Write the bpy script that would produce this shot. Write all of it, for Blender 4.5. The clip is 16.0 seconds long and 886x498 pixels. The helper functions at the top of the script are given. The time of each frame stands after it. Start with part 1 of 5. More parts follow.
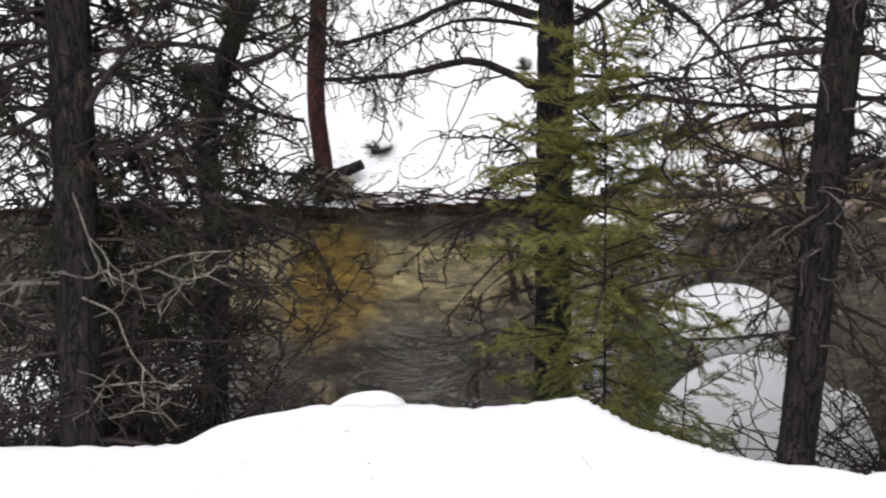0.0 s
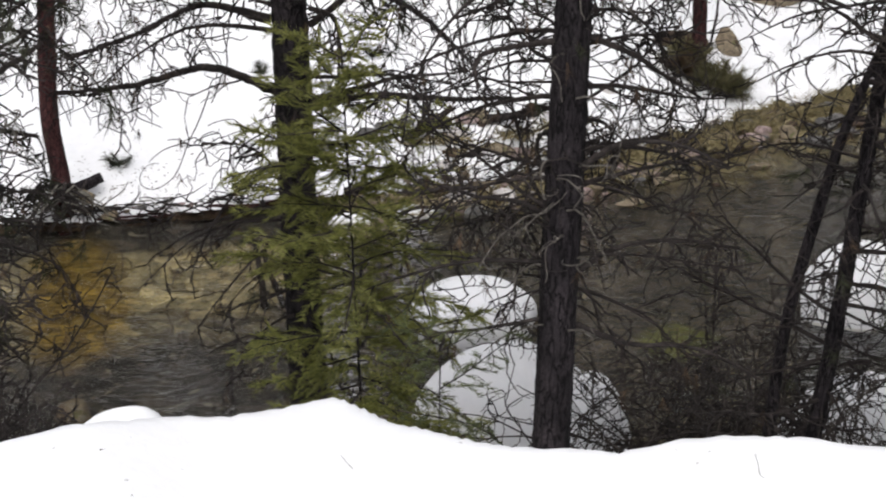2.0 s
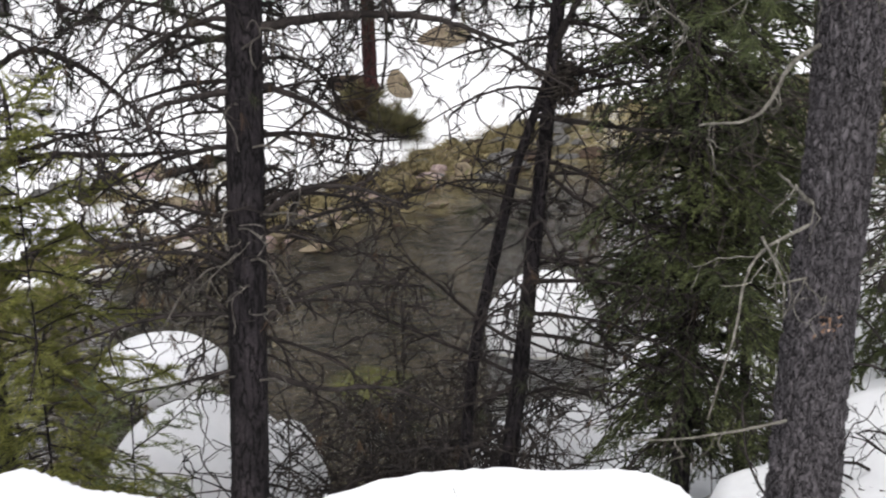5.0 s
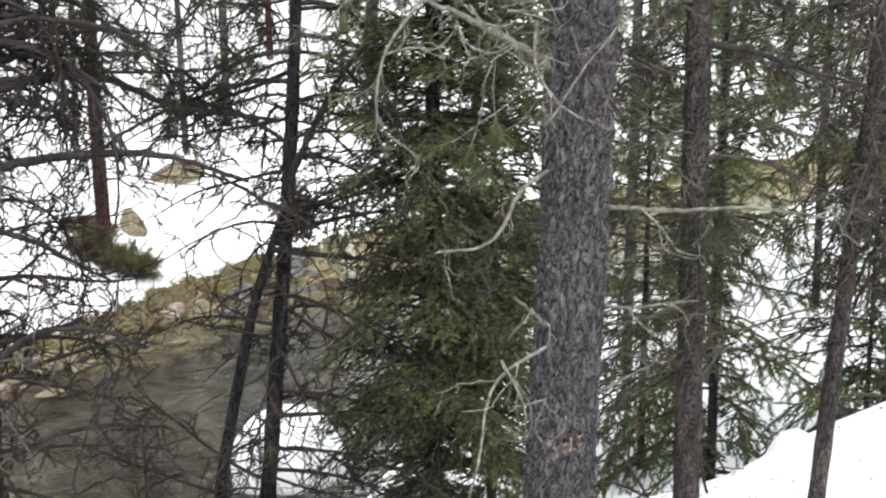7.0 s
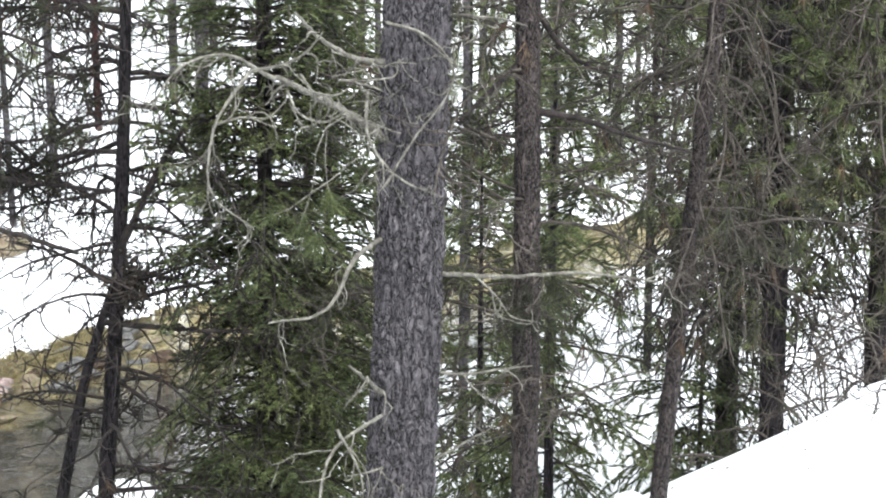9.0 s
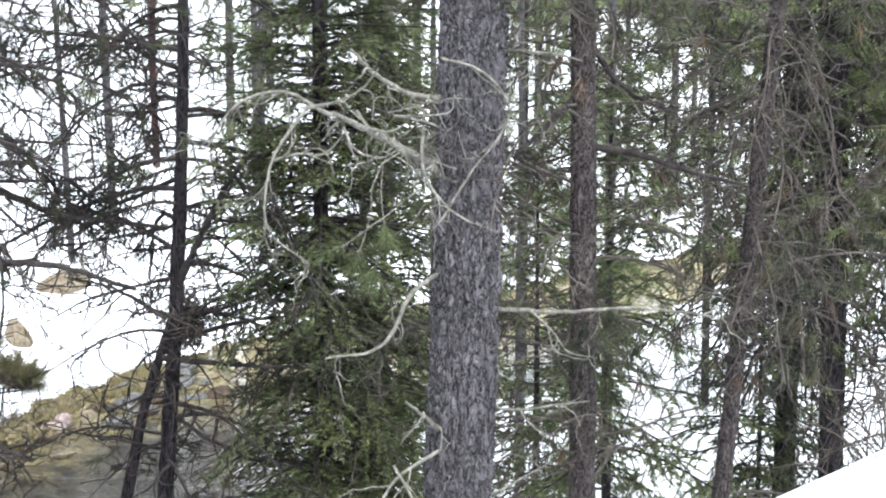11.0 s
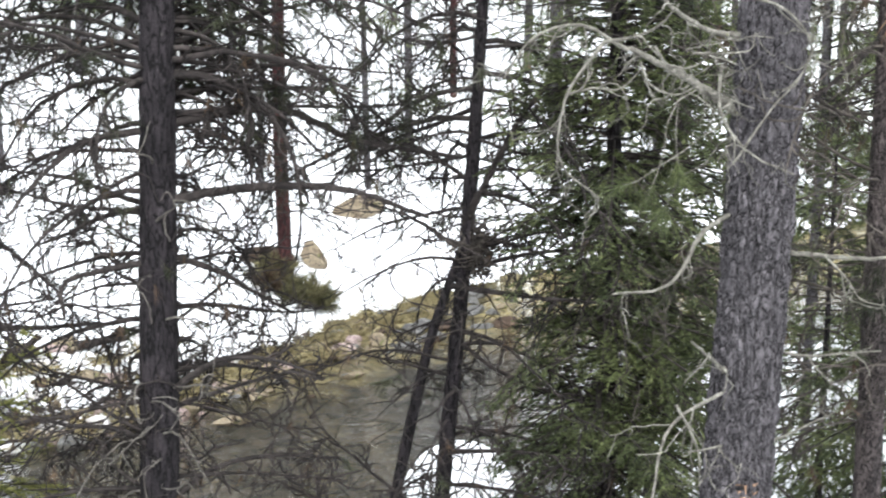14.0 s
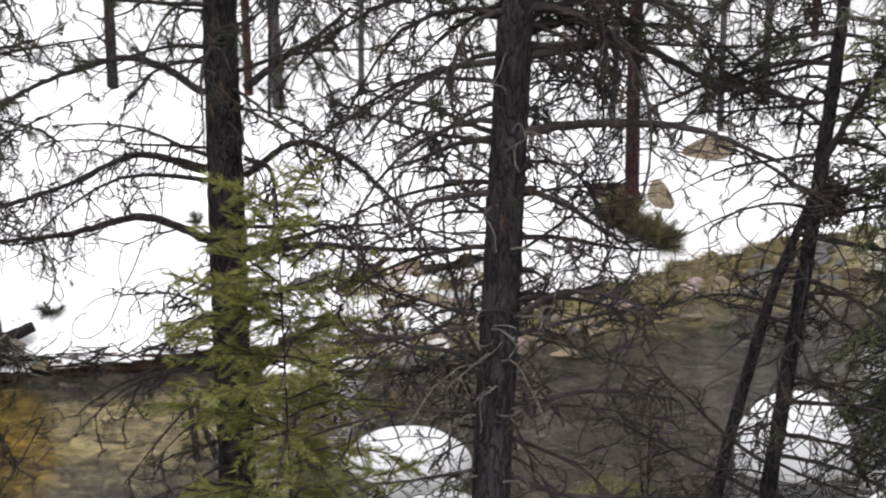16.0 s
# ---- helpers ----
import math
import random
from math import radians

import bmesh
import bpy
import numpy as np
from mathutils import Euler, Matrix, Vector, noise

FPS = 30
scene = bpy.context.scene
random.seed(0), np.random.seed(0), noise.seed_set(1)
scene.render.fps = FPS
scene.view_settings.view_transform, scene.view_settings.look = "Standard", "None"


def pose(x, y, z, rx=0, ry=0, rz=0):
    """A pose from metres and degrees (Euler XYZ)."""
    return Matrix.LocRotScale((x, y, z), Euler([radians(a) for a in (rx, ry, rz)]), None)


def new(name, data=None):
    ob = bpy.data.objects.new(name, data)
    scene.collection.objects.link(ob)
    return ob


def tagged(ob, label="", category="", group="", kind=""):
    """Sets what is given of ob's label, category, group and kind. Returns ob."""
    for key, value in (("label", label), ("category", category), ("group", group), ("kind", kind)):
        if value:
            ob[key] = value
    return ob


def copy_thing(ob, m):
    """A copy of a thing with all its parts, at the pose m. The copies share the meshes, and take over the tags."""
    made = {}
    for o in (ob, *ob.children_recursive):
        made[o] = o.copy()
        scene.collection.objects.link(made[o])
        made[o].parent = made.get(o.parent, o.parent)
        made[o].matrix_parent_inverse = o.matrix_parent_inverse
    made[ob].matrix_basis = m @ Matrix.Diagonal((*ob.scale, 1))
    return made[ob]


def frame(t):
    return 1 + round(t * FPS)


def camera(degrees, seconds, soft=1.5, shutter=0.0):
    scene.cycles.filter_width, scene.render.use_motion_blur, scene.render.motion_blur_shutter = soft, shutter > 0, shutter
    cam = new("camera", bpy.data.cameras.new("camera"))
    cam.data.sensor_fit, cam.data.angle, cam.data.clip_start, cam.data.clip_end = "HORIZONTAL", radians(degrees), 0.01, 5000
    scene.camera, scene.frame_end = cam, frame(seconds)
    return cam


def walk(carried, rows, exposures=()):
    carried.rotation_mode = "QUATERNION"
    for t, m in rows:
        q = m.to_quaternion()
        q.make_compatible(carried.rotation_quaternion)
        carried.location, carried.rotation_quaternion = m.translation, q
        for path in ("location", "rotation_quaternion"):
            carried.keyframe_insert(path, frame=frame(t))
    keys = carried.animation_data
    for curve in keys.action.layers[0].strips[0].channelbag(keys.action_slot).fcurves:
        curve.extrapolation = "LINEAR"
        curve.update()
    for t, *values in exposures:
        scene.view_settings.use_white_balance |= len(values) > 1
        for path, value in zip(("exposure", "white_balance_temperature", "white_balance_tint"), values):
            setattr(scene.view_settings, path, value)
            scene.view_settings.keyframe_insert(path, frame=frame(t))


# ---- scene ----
# The eye stands still on the plowed road edge and turns; the creek's surface is z = 0.
EYE = 7.5
cam = camera(28.0, 16.0, soft=2.05, shutter=0.3)
ROWS = [  # seconds, bearing to the right, pitch, lean
    (0, -0.00, -19.15, 1.46),
    (0.5, 2.59, -19.26, -0.08),
    (1, 4.47, -19.16, 0.13),
    (1.5, 6.75, -19.15, 0.70),
    (2, 8.60, -18.94, 0.80),
    (2.5, 10.88, -18.63, 0.96),
    (3, 12.94, -18.14, 0.90),
    (3.2, 13.85, -18.00, 0.91),
    (5.3, 20.92, -16.95, -0.01),
    (5.5, 22.19, -16.37, -0.28),
    (6, 23.88, -15.46, -0.73),
    (6.5, 25.93, -14.60, -0.23),
    (7, 27.90, -13.02, 0.13),
    (7.5, 30.41, -11.85, 0.63),
    (8, 32.33, -10.84, 0.70),
    (8.5, 32.91, -11.00, 0.51),
    (8.7, 33.37, -10.97, 0.48),
    (10.8, 31.88, -9.48, -0.31),
    (11, 31.52, -9.66, -0.09),
    (11.5, 30.48, -10.09, 0.10),
    (12, 28.72, -10.44, 0.26),
    (12.5, 27.63, -10.84, 0.29),
    (13, 25.99, -11.14, 0.39),
    (13.5, 24.26, -11.54, 0.57),
    (14, 22.03, -11.81, 0.57),
    (14.5, 18.74, -12.51, 0.20),
    (15, 15.52, -12.97, 0.64),
    (15.5, 12.98, -13.36, 1.12),
    (16, 10.69, -14.06, 1.53),
]
STOPS = [  # seconds, stops, white balance
    (0.0, -0.27, 6450, 11), (1.5, -0.35, 6450, 11), (3.0, -0.37, 6450, 11), (5.5, 0.09, 6400, 10), (6.5, 0.49, 6350, 7), (7.5, 0.71, 6300, 5), (8.5, 0.88, 6170, 5), (11.0, 1.18, 5880, 6),
    (12.5, 1.30, 5680, 8), (13.5, 1.14, 5970, 7), (14.5, 0.76, 6200, 5), (15.5, 0.30, 6300, 6), (16.0, 0.05, 6400, 11)]
walk(cam, [(t, pose(0, 0, EYE, 90 + pitch, 0, -bearing) @ pose(0, 0, 0, 0, 0, lean)) for t, bearing, pitch, lean in ROWS], STOPS)

# ---- sky and light: a bright overcast ----
world = bpy.data.worlds.new("overcast")
scene.world = world
world.use_nodes = True
wn, wl = world.node_tree.nodes, world.node_tree.links
sky = wn.new("ShaderNodeTexSky")
sky.sky_type, sky.sun_disc = "NISHITA", False
sky.sun_elevation, sky.sun_rotation = radians(55), radians(195)
sky.air_density, sky.dust_density, sky.ozone_density = 1.0, 4.0, 1.0
pale = wn.new("ShaderNodeHueSaturation")
pale.inputs["Saturation"].default_value = 0.22
wl.new(sky.outputs["Color"], pale.inputs["Color"])
wl.new(pale.outputs["Color"], wn["Background"].inputs["Color"])
wn["Background"].inputs["Strength"].default_value = 0.175
sun = new("sun", bpy.data.lights.new("sun", "SUN"))
sun.data.energy, sun.data.angle, sun.data.color = 2.65, radians(80), (1.0, 0.985, 0.98)
sun.matrix_world = pose(0, 0, 40, 35, 0, -15)


# ---- materials ----
def material(name, rough=0.8, spec=0.3):
    m = bpy.data.materials.new(name)
    m.use_nodes = True
    b = m.node_tree.nodes["Principled BSDF"]
    b.inputs["Roughness"].default_value = rough
    b.inputs["Specular IOR Level"].default_value = spec
    return m, m.node_tree.nodes, m.node_tree.links, b


def ramp(n, stops):
    r = n.new("ShaderNodeValToRGB")
    e = r.color_ramp.elements
    while len(e) < len(stops):
        e.new(0.5)
    for k, (p, c) in zip(e, stops):
        k.position, k.color = p, (*c, 1)
    return r


def texture(n, l, scale, stretch=(1, 1, 1), detail=5.0, rough=0.6, warp=0.0):
    co = n.new("ShaderNodeTexCoord")
    mp = n.new("ShaderNodeMapping")
    mp.inputs["Scale"].default_value = stretch
    l.new(co.outputs["Object"], mp.inputs["Vector"])
    t = n.new("ShaderNodeTexNoise")
    t.inputs["Scale"].default_value, t.inputs["Detail"].default_value = scale, detail
    t.inputs["Roughness"].default_value, t.inputs["Distortion"].default_value = rough, warp
    l.new(mp.outputs["Vector"], t.inputs["Vector"])
    return t


def bump(n, l, b, source, strength, distance):
    u = n.new("ShaderNodeBump")
    u.inputs["Strength"].default_value, u.inputs["Distance"].default_value = strength, distance
    l.new(source, u.inputs["Height"])
    l.new(u.outputs["Normal"], b.inputs["Normal"])
    return u


def blend(n, l, fac, a, b, kind="MIX"):
    x = n.new("ShaderNodeMix")
    x.data_type, x.blend_type = "RGBA", kind
    for sock, v in ((x.inputs[0], fac), (x.inputs[6], a), (x.inputs[7], b)):
        if isinstance(v, (int, float)):
            sock.default_value = v
        elif isinstance(v, tuple):
            sock.default_value = (*v, 1)
        else:
            l.new(v, sock)
    return x.outputs[2]


def mottled(name, dark, mid, light, scale=3.0, stretch=(1, 1, 1), fine=40.0, rough=0.85, relief=0.01, spec=0.25, spots=None, island=0.0):
    """A surface with colour at two scales, and relief; spots: (colour, scale, threshold)."""
    m, n, l, b = material(name, rough, spec)
    t1 = texture(n, l, scale, stretch, 4, 0.65, 0.6)
    t2 = texture(n, l, fine, stretch, 5, 0.7, 0.2)
    r1 = ramp(n, [(0.3, dark), (0.5, mid), (0.72, light)])
    l.new(t1.outputs["Fac"], r1.inputs["Fac"])
    r2 = ramp(n, [(0.3, (0.94,) * 3 if name == "snow" else (0.55,) * 3), (0.7, (1.02,) * 3 if name == "snow" else (1.3,) * 3)])
    l.new(t2.outputs["Fac"], r2.inputs["Fac"])
    c = blend(n, l, 0.8, r1.outputs["Color"], r2.outputs["Color"], "MULTIPLY")
    if spots:
        t3 = texture(n, l, spots[1], (1, 1, 1), 3, 0.6)
        r3 = ramp(n, [(spots[2], (0, 0, 0)), (spots[2] + 0.06, (1, 1, 1))])
        l.new(t3.outputs["Fac"], r3.inputs["Fac"])
        c = blend(n, l, r3.outputs["Color"], c, spots[0])
    if island:
        g = n.new("ShaderNodeNewGeometry")
        r4 = ramp(n, [(0.0, (1 - island,) * 3), (1.0, (1 + island,) * 3)])
        l.new(g.outputs["Random Per Island"], r4.inputs["Fac"])
        c = blend(n, l, 1.0, c, r4.outputs["Color"], "MULTIPLY")
    l.new(c, b.inputs["Base Color"])
    if relief:
        bump(n, l, b, t2.outputs["Fac"], 0.8, relief)
    return m


def plated(name, crack, dark, light, scale, stretch, relief, pale, threshold, gap=0.10, broad_tone=0.4):
    """Pine bark: rough plates between dark upright fissures, with pale lichen flecks."""
    m, n, l, b = material(name, 0.9, 0.15)
    co = n.new("ShaderNodeTexCoord")
    mp = n.new("ShaderNodeMapping")
    mp.inputs["Scale"].default_value = stretch
    l.new(co.outputs["Object"], mp.inputs["Vector"])
    wn_ = n.new("ShaderNodeTexNoise")
    wn_.inputs["Scale"].default_value, wn_.inputs["Detail"].default_value = scale * 0.7, 4
    l.new(mp.outputs["Vector"], wn_.inputs["Vector"])
    mv = n.new("ShaderNodeMix")
    mv.data_type = "VECTOR"
    mv.inputs[0].default_value = 0.24
    l.new(mp.outputs["Vector"], mv.inputs[4])
    l.new(wn_.outputs["Color"], mv.inputs[5])
    vo = n.new("ShaderNodeTexVoronoi")
    vo.feature = "DISTANCE_TO_EDGE"
    vo.inputs["Scale"].default_value = scale
    l.new(mv.outputs[1], vo.inputs["Vector"])
    fine = texture(n, l, 60, (1, 1, 0.7), 6, 0.8, 0.3)
    broad = texture(n, l, 5, (1, 1, 0.5), 4, 0.6, 0.5)
    r1 = ramp(n, [(0.33, dark), (0.68, light)])
    l.new(fine.outputs["Fac"], r1.inputs["Fac"])
    scale_ = n.new("ShaderNodeTexVoronoi")
    scale_.inputs["Scale"].default_value = scale * 2.6
    l.new(mv.outputs[1], scale_.inputs["Vector"])
    tone = n.new("ShaderNodeSeparateColor")
    l.new(scale_.outputs["Color"], tone.inputs["Color"])
    r6 = ramp(n, [(0.0, (0.55, 0.55, 0.55)), (0.55, (0.95, 0.95, 0.95)), (0.85, (1.2, 1.2, 1.2)), (1.0, (1.75, 1.75, 1.75))])
    l.new(tone.outputs[0], r6.inputs["Fac"])
    r2 = ramp(n, [(0.3, (1 - broad_tone,) * 3), (0.7, (1 + 0.85 * broad_tone, 1 + 0.8 * broad_tone, 1 + 0.75 * broad_tone))])
    l.new(broad.outputs["Fac"], r2.inputs["Fac"])
    c = blend(n, l, 1.0, r1.outputs["Color"], r2.outputs["Color"], "MULTIPLY")
    c = blend(n, l, 0.6, c, r6.outputs["Color"], "MULTIPLY")
    fl = texture(n, l, 26, (1, 1, 0.8), 5, 0.7)
    r3 = ramp(n, [(threshold, (0, 0, 0)), (threshold + 0.05, (1, 1, 1))])
    l.new(fl.outputs["Fac"], r3.inputs["Fac"])
    c = blend(n, l, r3.outputs["Color"], c, pale)
    r4 = ramp(n, [(0.0, (0.95, 0.95, 0.95)), (gap * 0.4, (0.8, 0.8, 0.8)), (gap, (0, 0, 0))])
    l.new(vo.outputs["Distance"], r4.inputs["Fac"])
    c = blend(n, l, r4.outputs["Color"], c, crack)
    l.new(c, b.inputs["Base Color"])
    r5 = ramp(n, [(0.0, (0, 0, 0)), (0.2, (0.8, 0.8, 0.8)), (0.5, (1, 1, 1))])
    l.new(vo.outputs["Distance"], r5.inputs["Fac"])
    h = blend(n, l, 0.35, r5.outputs["Color"], fine.outputs["Fac"])
    h = blend(n, l, 0.25, h, tone.outputs[0])
    bump(n, l, b, h, 1.0, relief)
    return m


def leafy(m, share=0.35):
    """Lets some light through thin needles."""
    n, l = m.node_tree.nodes, m.node_tree.links
    b = n["Principled BSDF"]
    tr = n.new("ShaderNodeBsdfTranslucent")
    l.new(b.inputs["Base Color"].links[0].from_socket, tr.inputs["Color"])
    mx = n.new("ShaderNodeMixShader")
    mx.inputs[0].default_value = share
    l.new(b.outputs[0], mx.inputs[1])
    l.new(tr.outputs[0], mx.inputs[2])
    l.new(mx.outputs[0], n["Material Output"].inputs["Surface"])
    return m


SNOW = mottled("snow", (0.77, 0.775, 0.79), (0.82, 0.82, 0.828), (0.85, 0.848, 0.85), 0.8, fine=9, rough=0.7, relief=0.005, spec=0.15)
BED = mottled("creek_bed", (0.015, 0.0135, 0.012), (0.044, 0.040, 0.035), (0.115, 0.104, 0.09), 1.6, fine=9, rough=0.6, relief=0.05, spots=((0.22, 0.2, 0.15), 5.0, 0.64))
GRAVEL = mottled("tan_gravel", (0.075, 0.065, 0.04), (0.24, 0.21, 0.122), (0.46, 0.415, 0.28), 1.8, fine=10, rough=0.6, relief=0.04, spots=((0.05, 0.04, 0.02), 4.0, 0.6))
bn_, bl_ = BED.node_tree.nodes, BED.node_tree.links  # tan gravel bars and an ochre patch in the bed
bb_ = bn_["Principled BSDF"]
col = bb_.inputs["Base Color"].links[0].from_socket
for patch, stops, sc_ in (("gravel", [(0.3, (0.06, 0.05, 0.024)), (0.5, (0.29, 0.25, 0.14)), (0.72, (0.52, 0.46, 0.3))], 4.0), ("ochre", [(0.3, (0.03, 0.02, 0.005)), (0.5, (0.175, 0.12, 0.022)), (0.72, (0.31, 0.23, 0.06))], 5.0), ("moss", [(0.3, (0.03, 0.035, 0.01)), (0.5, (0.11, 0.125, 0.035)), (0.72, (0.2, 0.22, 0.07))], 5.0)):
    at_ = bn_.new("ShaderNodeAttribute")
    at_.attribute_name = patch
    no_ = texture(bn_, bl_, sc_, (1, 1, 1), 6, 0.72, 0.4)
    rp_ = ramp(bn_, stops)
    bl_.new(no_.outputs["Fac"], rp_.inputs["Fac"])
    ed_ = texture(bn_, bl_, 2.2, (1, 1, 1), 6, 0.75, 0.5)
    sm_ = bn_.new("ShaderNodeMath")
    sm_.operation = "ADD"
    bl_.new(at_.outputs["Fac"], sm_.inputs[0])
    bl_.new(ed_.outputs["Fac"], sm_.inputs[1])
    cl_ = bn_.new("ShaderNodeMapRange")
    cl_.inputs[1].default_value, cl_.inputs[2].default_value = 0.72, 1.28
    bl_.new(sm_.outputs[0], cl_.inputs[0])
    col = blend(bn_, bl_, cl_.outputs[0], col, rp_.outputs["Color"])
pb_ = bn_.new("ShaderNodeTexVoronoi")
pb_.inputs["Scale"].default_value = 5.5
pc_ = bn_.new("ShaderNodeTexCoord")
bl_.new(pc_.outputs["Object"], pb_.inputs["Vector"])
pv_ = bn_.new("ShaderNodeSeparateColor")
bl_.new(pb_.outputs["Color"], pv_.inputs["Color"])
pr_ = ramp(bn_, [(0.0, (0.45, 0.45, 0.46)), (0.6, (1.0, 1.0, 1.0)), (1.0, (1.7, 1.65, 1.55))])
bl_.new(pv_.outputs[0], pr_.inputs["Fac"])
col = blend(bn_, bl_, 0.8, col, pr_.outputs["Color"], "MULTIPLY")
dk_ = texture(bn_, bl_, 0.9, (0.7, 1.5, 1), 5, 0.7, 0.8)
dr_ = ramp(bn_, [(0.36, (0.3, 0.27, 0.24)), (0.6, (1.15, 1.15, 1.15))])
bl_.new(dk_.outputs["Fac"], dr_.inputs["Fac"])
col = blend(bn_, bl_, 0.45, col, dr_.outputs["Color"], "MULTIPLY")
bl_.new(col, bb_.inputs["Base Color"])
EARTH = mottled("bank_earth", (0.02, 0.014, 0.01), (0.06, 0.04, 0.028), (0.14, 0.1, 0.07), 3.0, fine=18, relief=0.04, spots=((0.2, 0.15, 0.08), 7.0, 0.66))
BARK = plated("dark_pine_bark", (0.0035, 0.003, 0.0032), (0.0128, 0.0108, 0.012), (0.0425, 0.036, 0.0395), 15.0, (1, 1, 0.22), 0.018, (0.09, 0.09, 0.075), 0.68)
REDBARK = plated("reddish_bark", (0.008, 0.004, 0.004), (0.03, 0.012, 0.013), (0.092, 0.038, 0.037), 18.0, (1, 1, 0.25), 0.015, (0.09, 0.06, 0.05), 0.72)
GREYBARK = plated("grey_plated_bark", (0.010, 0.009, 0.009), (0.05, 0.045, 0.049), (0.15, 0.137, 0.145), 22.0, (1, 1, 0.34), 0.022, (0.25, 0.243, 0.25), 0.66, 0.085, 0.15)
MIDBARK = plated("brown_grey_bark", (0.008, 0.007, 0.007), (0.03, 0.024, 0.024), (0.13, 0.108, 0.104), 26.0, (1, 1, 0.4), 0.02, (0.2, 0.18, 0.17), 0.66)
TWIG = mottled("dead_twig", (0.0095, 0.0077, 0.007), (0.0245, 0.0195, 0.018), (0.062, 0.051, 0.047), 9.0, fine=60, relief=0.0, island=0.45)
BROWNTWIG = mottled("reddish_brown_twig", (0.024, 0.0195, 0.0165), (0.054, 0.045, 0.038), (0.118, 0.101, 0.087), 9.0, fine=60, relief=0.0, island=0.45)
GREYTWIG = mottled("lichened_grey_twig", (0.055, 0.05, 0.042), (0.14, 0.13, 0.11), (0.28, 0.265, 0.23), 16.0, fine=80, relief=0.006, island=0.35, spots=((0.22, 0.23, 0.10), 22.0, 0.7))
PALETWIG = mottled("weathered_twig", (0.035, 0.03, 0.026), (0.085, 0.076, 0.066), (0.17, 0.155, 0.135), 16.0, fine=80, relief=0.004, island=0.35)
PINE = leafy(mottled("pine_needles", (0.016, 0.019, 0.011), (0.036, 0.04, 0.021), (0.08, 0.084, 0.044), 2.5, fine=30, rough=0.5, relief=0, island=0.5))
TUFT = leafy(mottled("fresh_pine_needles", (0.045, 0.057, 0.022), (0.1, 0.118, 0.048), (0.19, 0.21, 0.088), 2.5, fine=30, rough=0.5, relief=0, island=0.5))
YOUNGFIR = leafy(mottled("olive_fir_needles", (0.1, 0.108, 0.026), (0.21, 0.218, 0.06), (0.36, 0.36, 0.125), 2.5, fine=30, rough=0.5, relief=0, island=0.45), 0.42)
DARKFIR = leafy(mottled("dark_fir_needles", (0.04, 0.05, 0.024), (0.094, 0.112, 0.049), (0.18, 0.202, 0.081), 1.4, fine=30, rough=0.5, relief=0, island=0.5), 0.42)
BUSH = leafy(mottled("olive_brown_needles", (0.045, 0.044, 0.02), (0.11, 0.102, 0.05), (0.2, 0.18, 0.095), 2.5, fine=30, rough=0.6, relief=0, island=0.5))
DEADNEEDLE = leafy(mottled("rust_dead_needles", (0.03, 0.02, 0.012), (0.07, 0.045, 0.028), (0.15, 0.1, 0.06), 4.0, fine=40, rough=0.7, relief=0, island=0.5), 0.2)
STONE = mottled("tan_boulder", (0.1, 0.075, 0.05), (0.2, 0.16, 0.11), (0.33, 0.28, 0.2), 2.5, fine=20, relief=0.03, spots=((0.12, 0.12, 0.05), 4.0, 0.6))
PINKSTONE = mottled("pinkish_stone", (0.16, 0.11, 0.10), (0.33, 0.25, 0.235), (0.5, 0.42, 0.4), 3.0, fine=22, relief=0.03)
GREYSTONE = mottled("wet_grey_stone", (0.04, 0.038, 0.036), (0.11, 0.105, 0.1), (0.24, 0.23, 0.22), 3.0, fine=22, rough=0.45, relief=0.03)
SCAR = mottled("orange_scar", (0.12, 0.07, 0.045), (0.24, 0.15, 0.1), (0.38, 0.27, 0.19), 20.0, fine=60, relief=0.0, island=0.4)
GRASS = mottled("dry_grass", (0.11, 0.088, 0.045), (0.24, 0.2, 0.105), (0.38, 0.33, 0.19), 3.0, fine=40, relief=0, island=0.4)

WATER, n_, l_, b_ = material("creek_water", 0.05)
n_.remove(b_)
clear = n_.new("ShaderNodeBsdfTransparent")
clear.inputs["Color"].default_value = (0.86, 0.84, 0.76, 1)
gloss = n_.new("ShaderNodeBsdfGlossy")
gloss.inputs["Roughness"].default_value = 0.03
fres = n_.new("ShaderNodeFresnel")
fres.inputs["IOR"].default_value = 1.33
ripple = texture(n_, l_, 2.4, (0.75, 1.7, 1), 3.0, 0.55, 1.8)
calm = texture(n_, l_, 0.55, (0.8, 1.4, 1), 3.0, 0.6, 1.0)
rc_ = ramp(n_, [(0.36, (0.7, 0.7, 0.7)), (0.66, (1.25, 1.25, 1.25))])
l_.new(calm.outputs["Fac"], rc_.inputs["Fac"])
waves = blend(n_, l_, 1.0, ripple.outputs["Fac"], rc_.outputs["Color"], "MULTIPLY")
rb_ = n_.new("ShaderNodeBump")
rb_.inputs["Strength"].default_value, rb_.inputs["Distance"].default_value = 1.0, 0.095
l_.new(waves, rb_.inputs["Height"])
for nd in (gloss, fres):
    l_.new(rb_.outputs["Normal"], nd.inputs["Normal"])
wm_ = n_.new("ShaderNodeMixShader")
l_.new(fres.outputs["Fac"], wm_.inputs[0])
l_.new(clear.outputs[0], wm_.inputs[1])
l_.new(gloss.outputs[0], wm_.inputs[2])
l_.new(wm_.outputs[0], n_["Material Output"].inputs["Surface"])


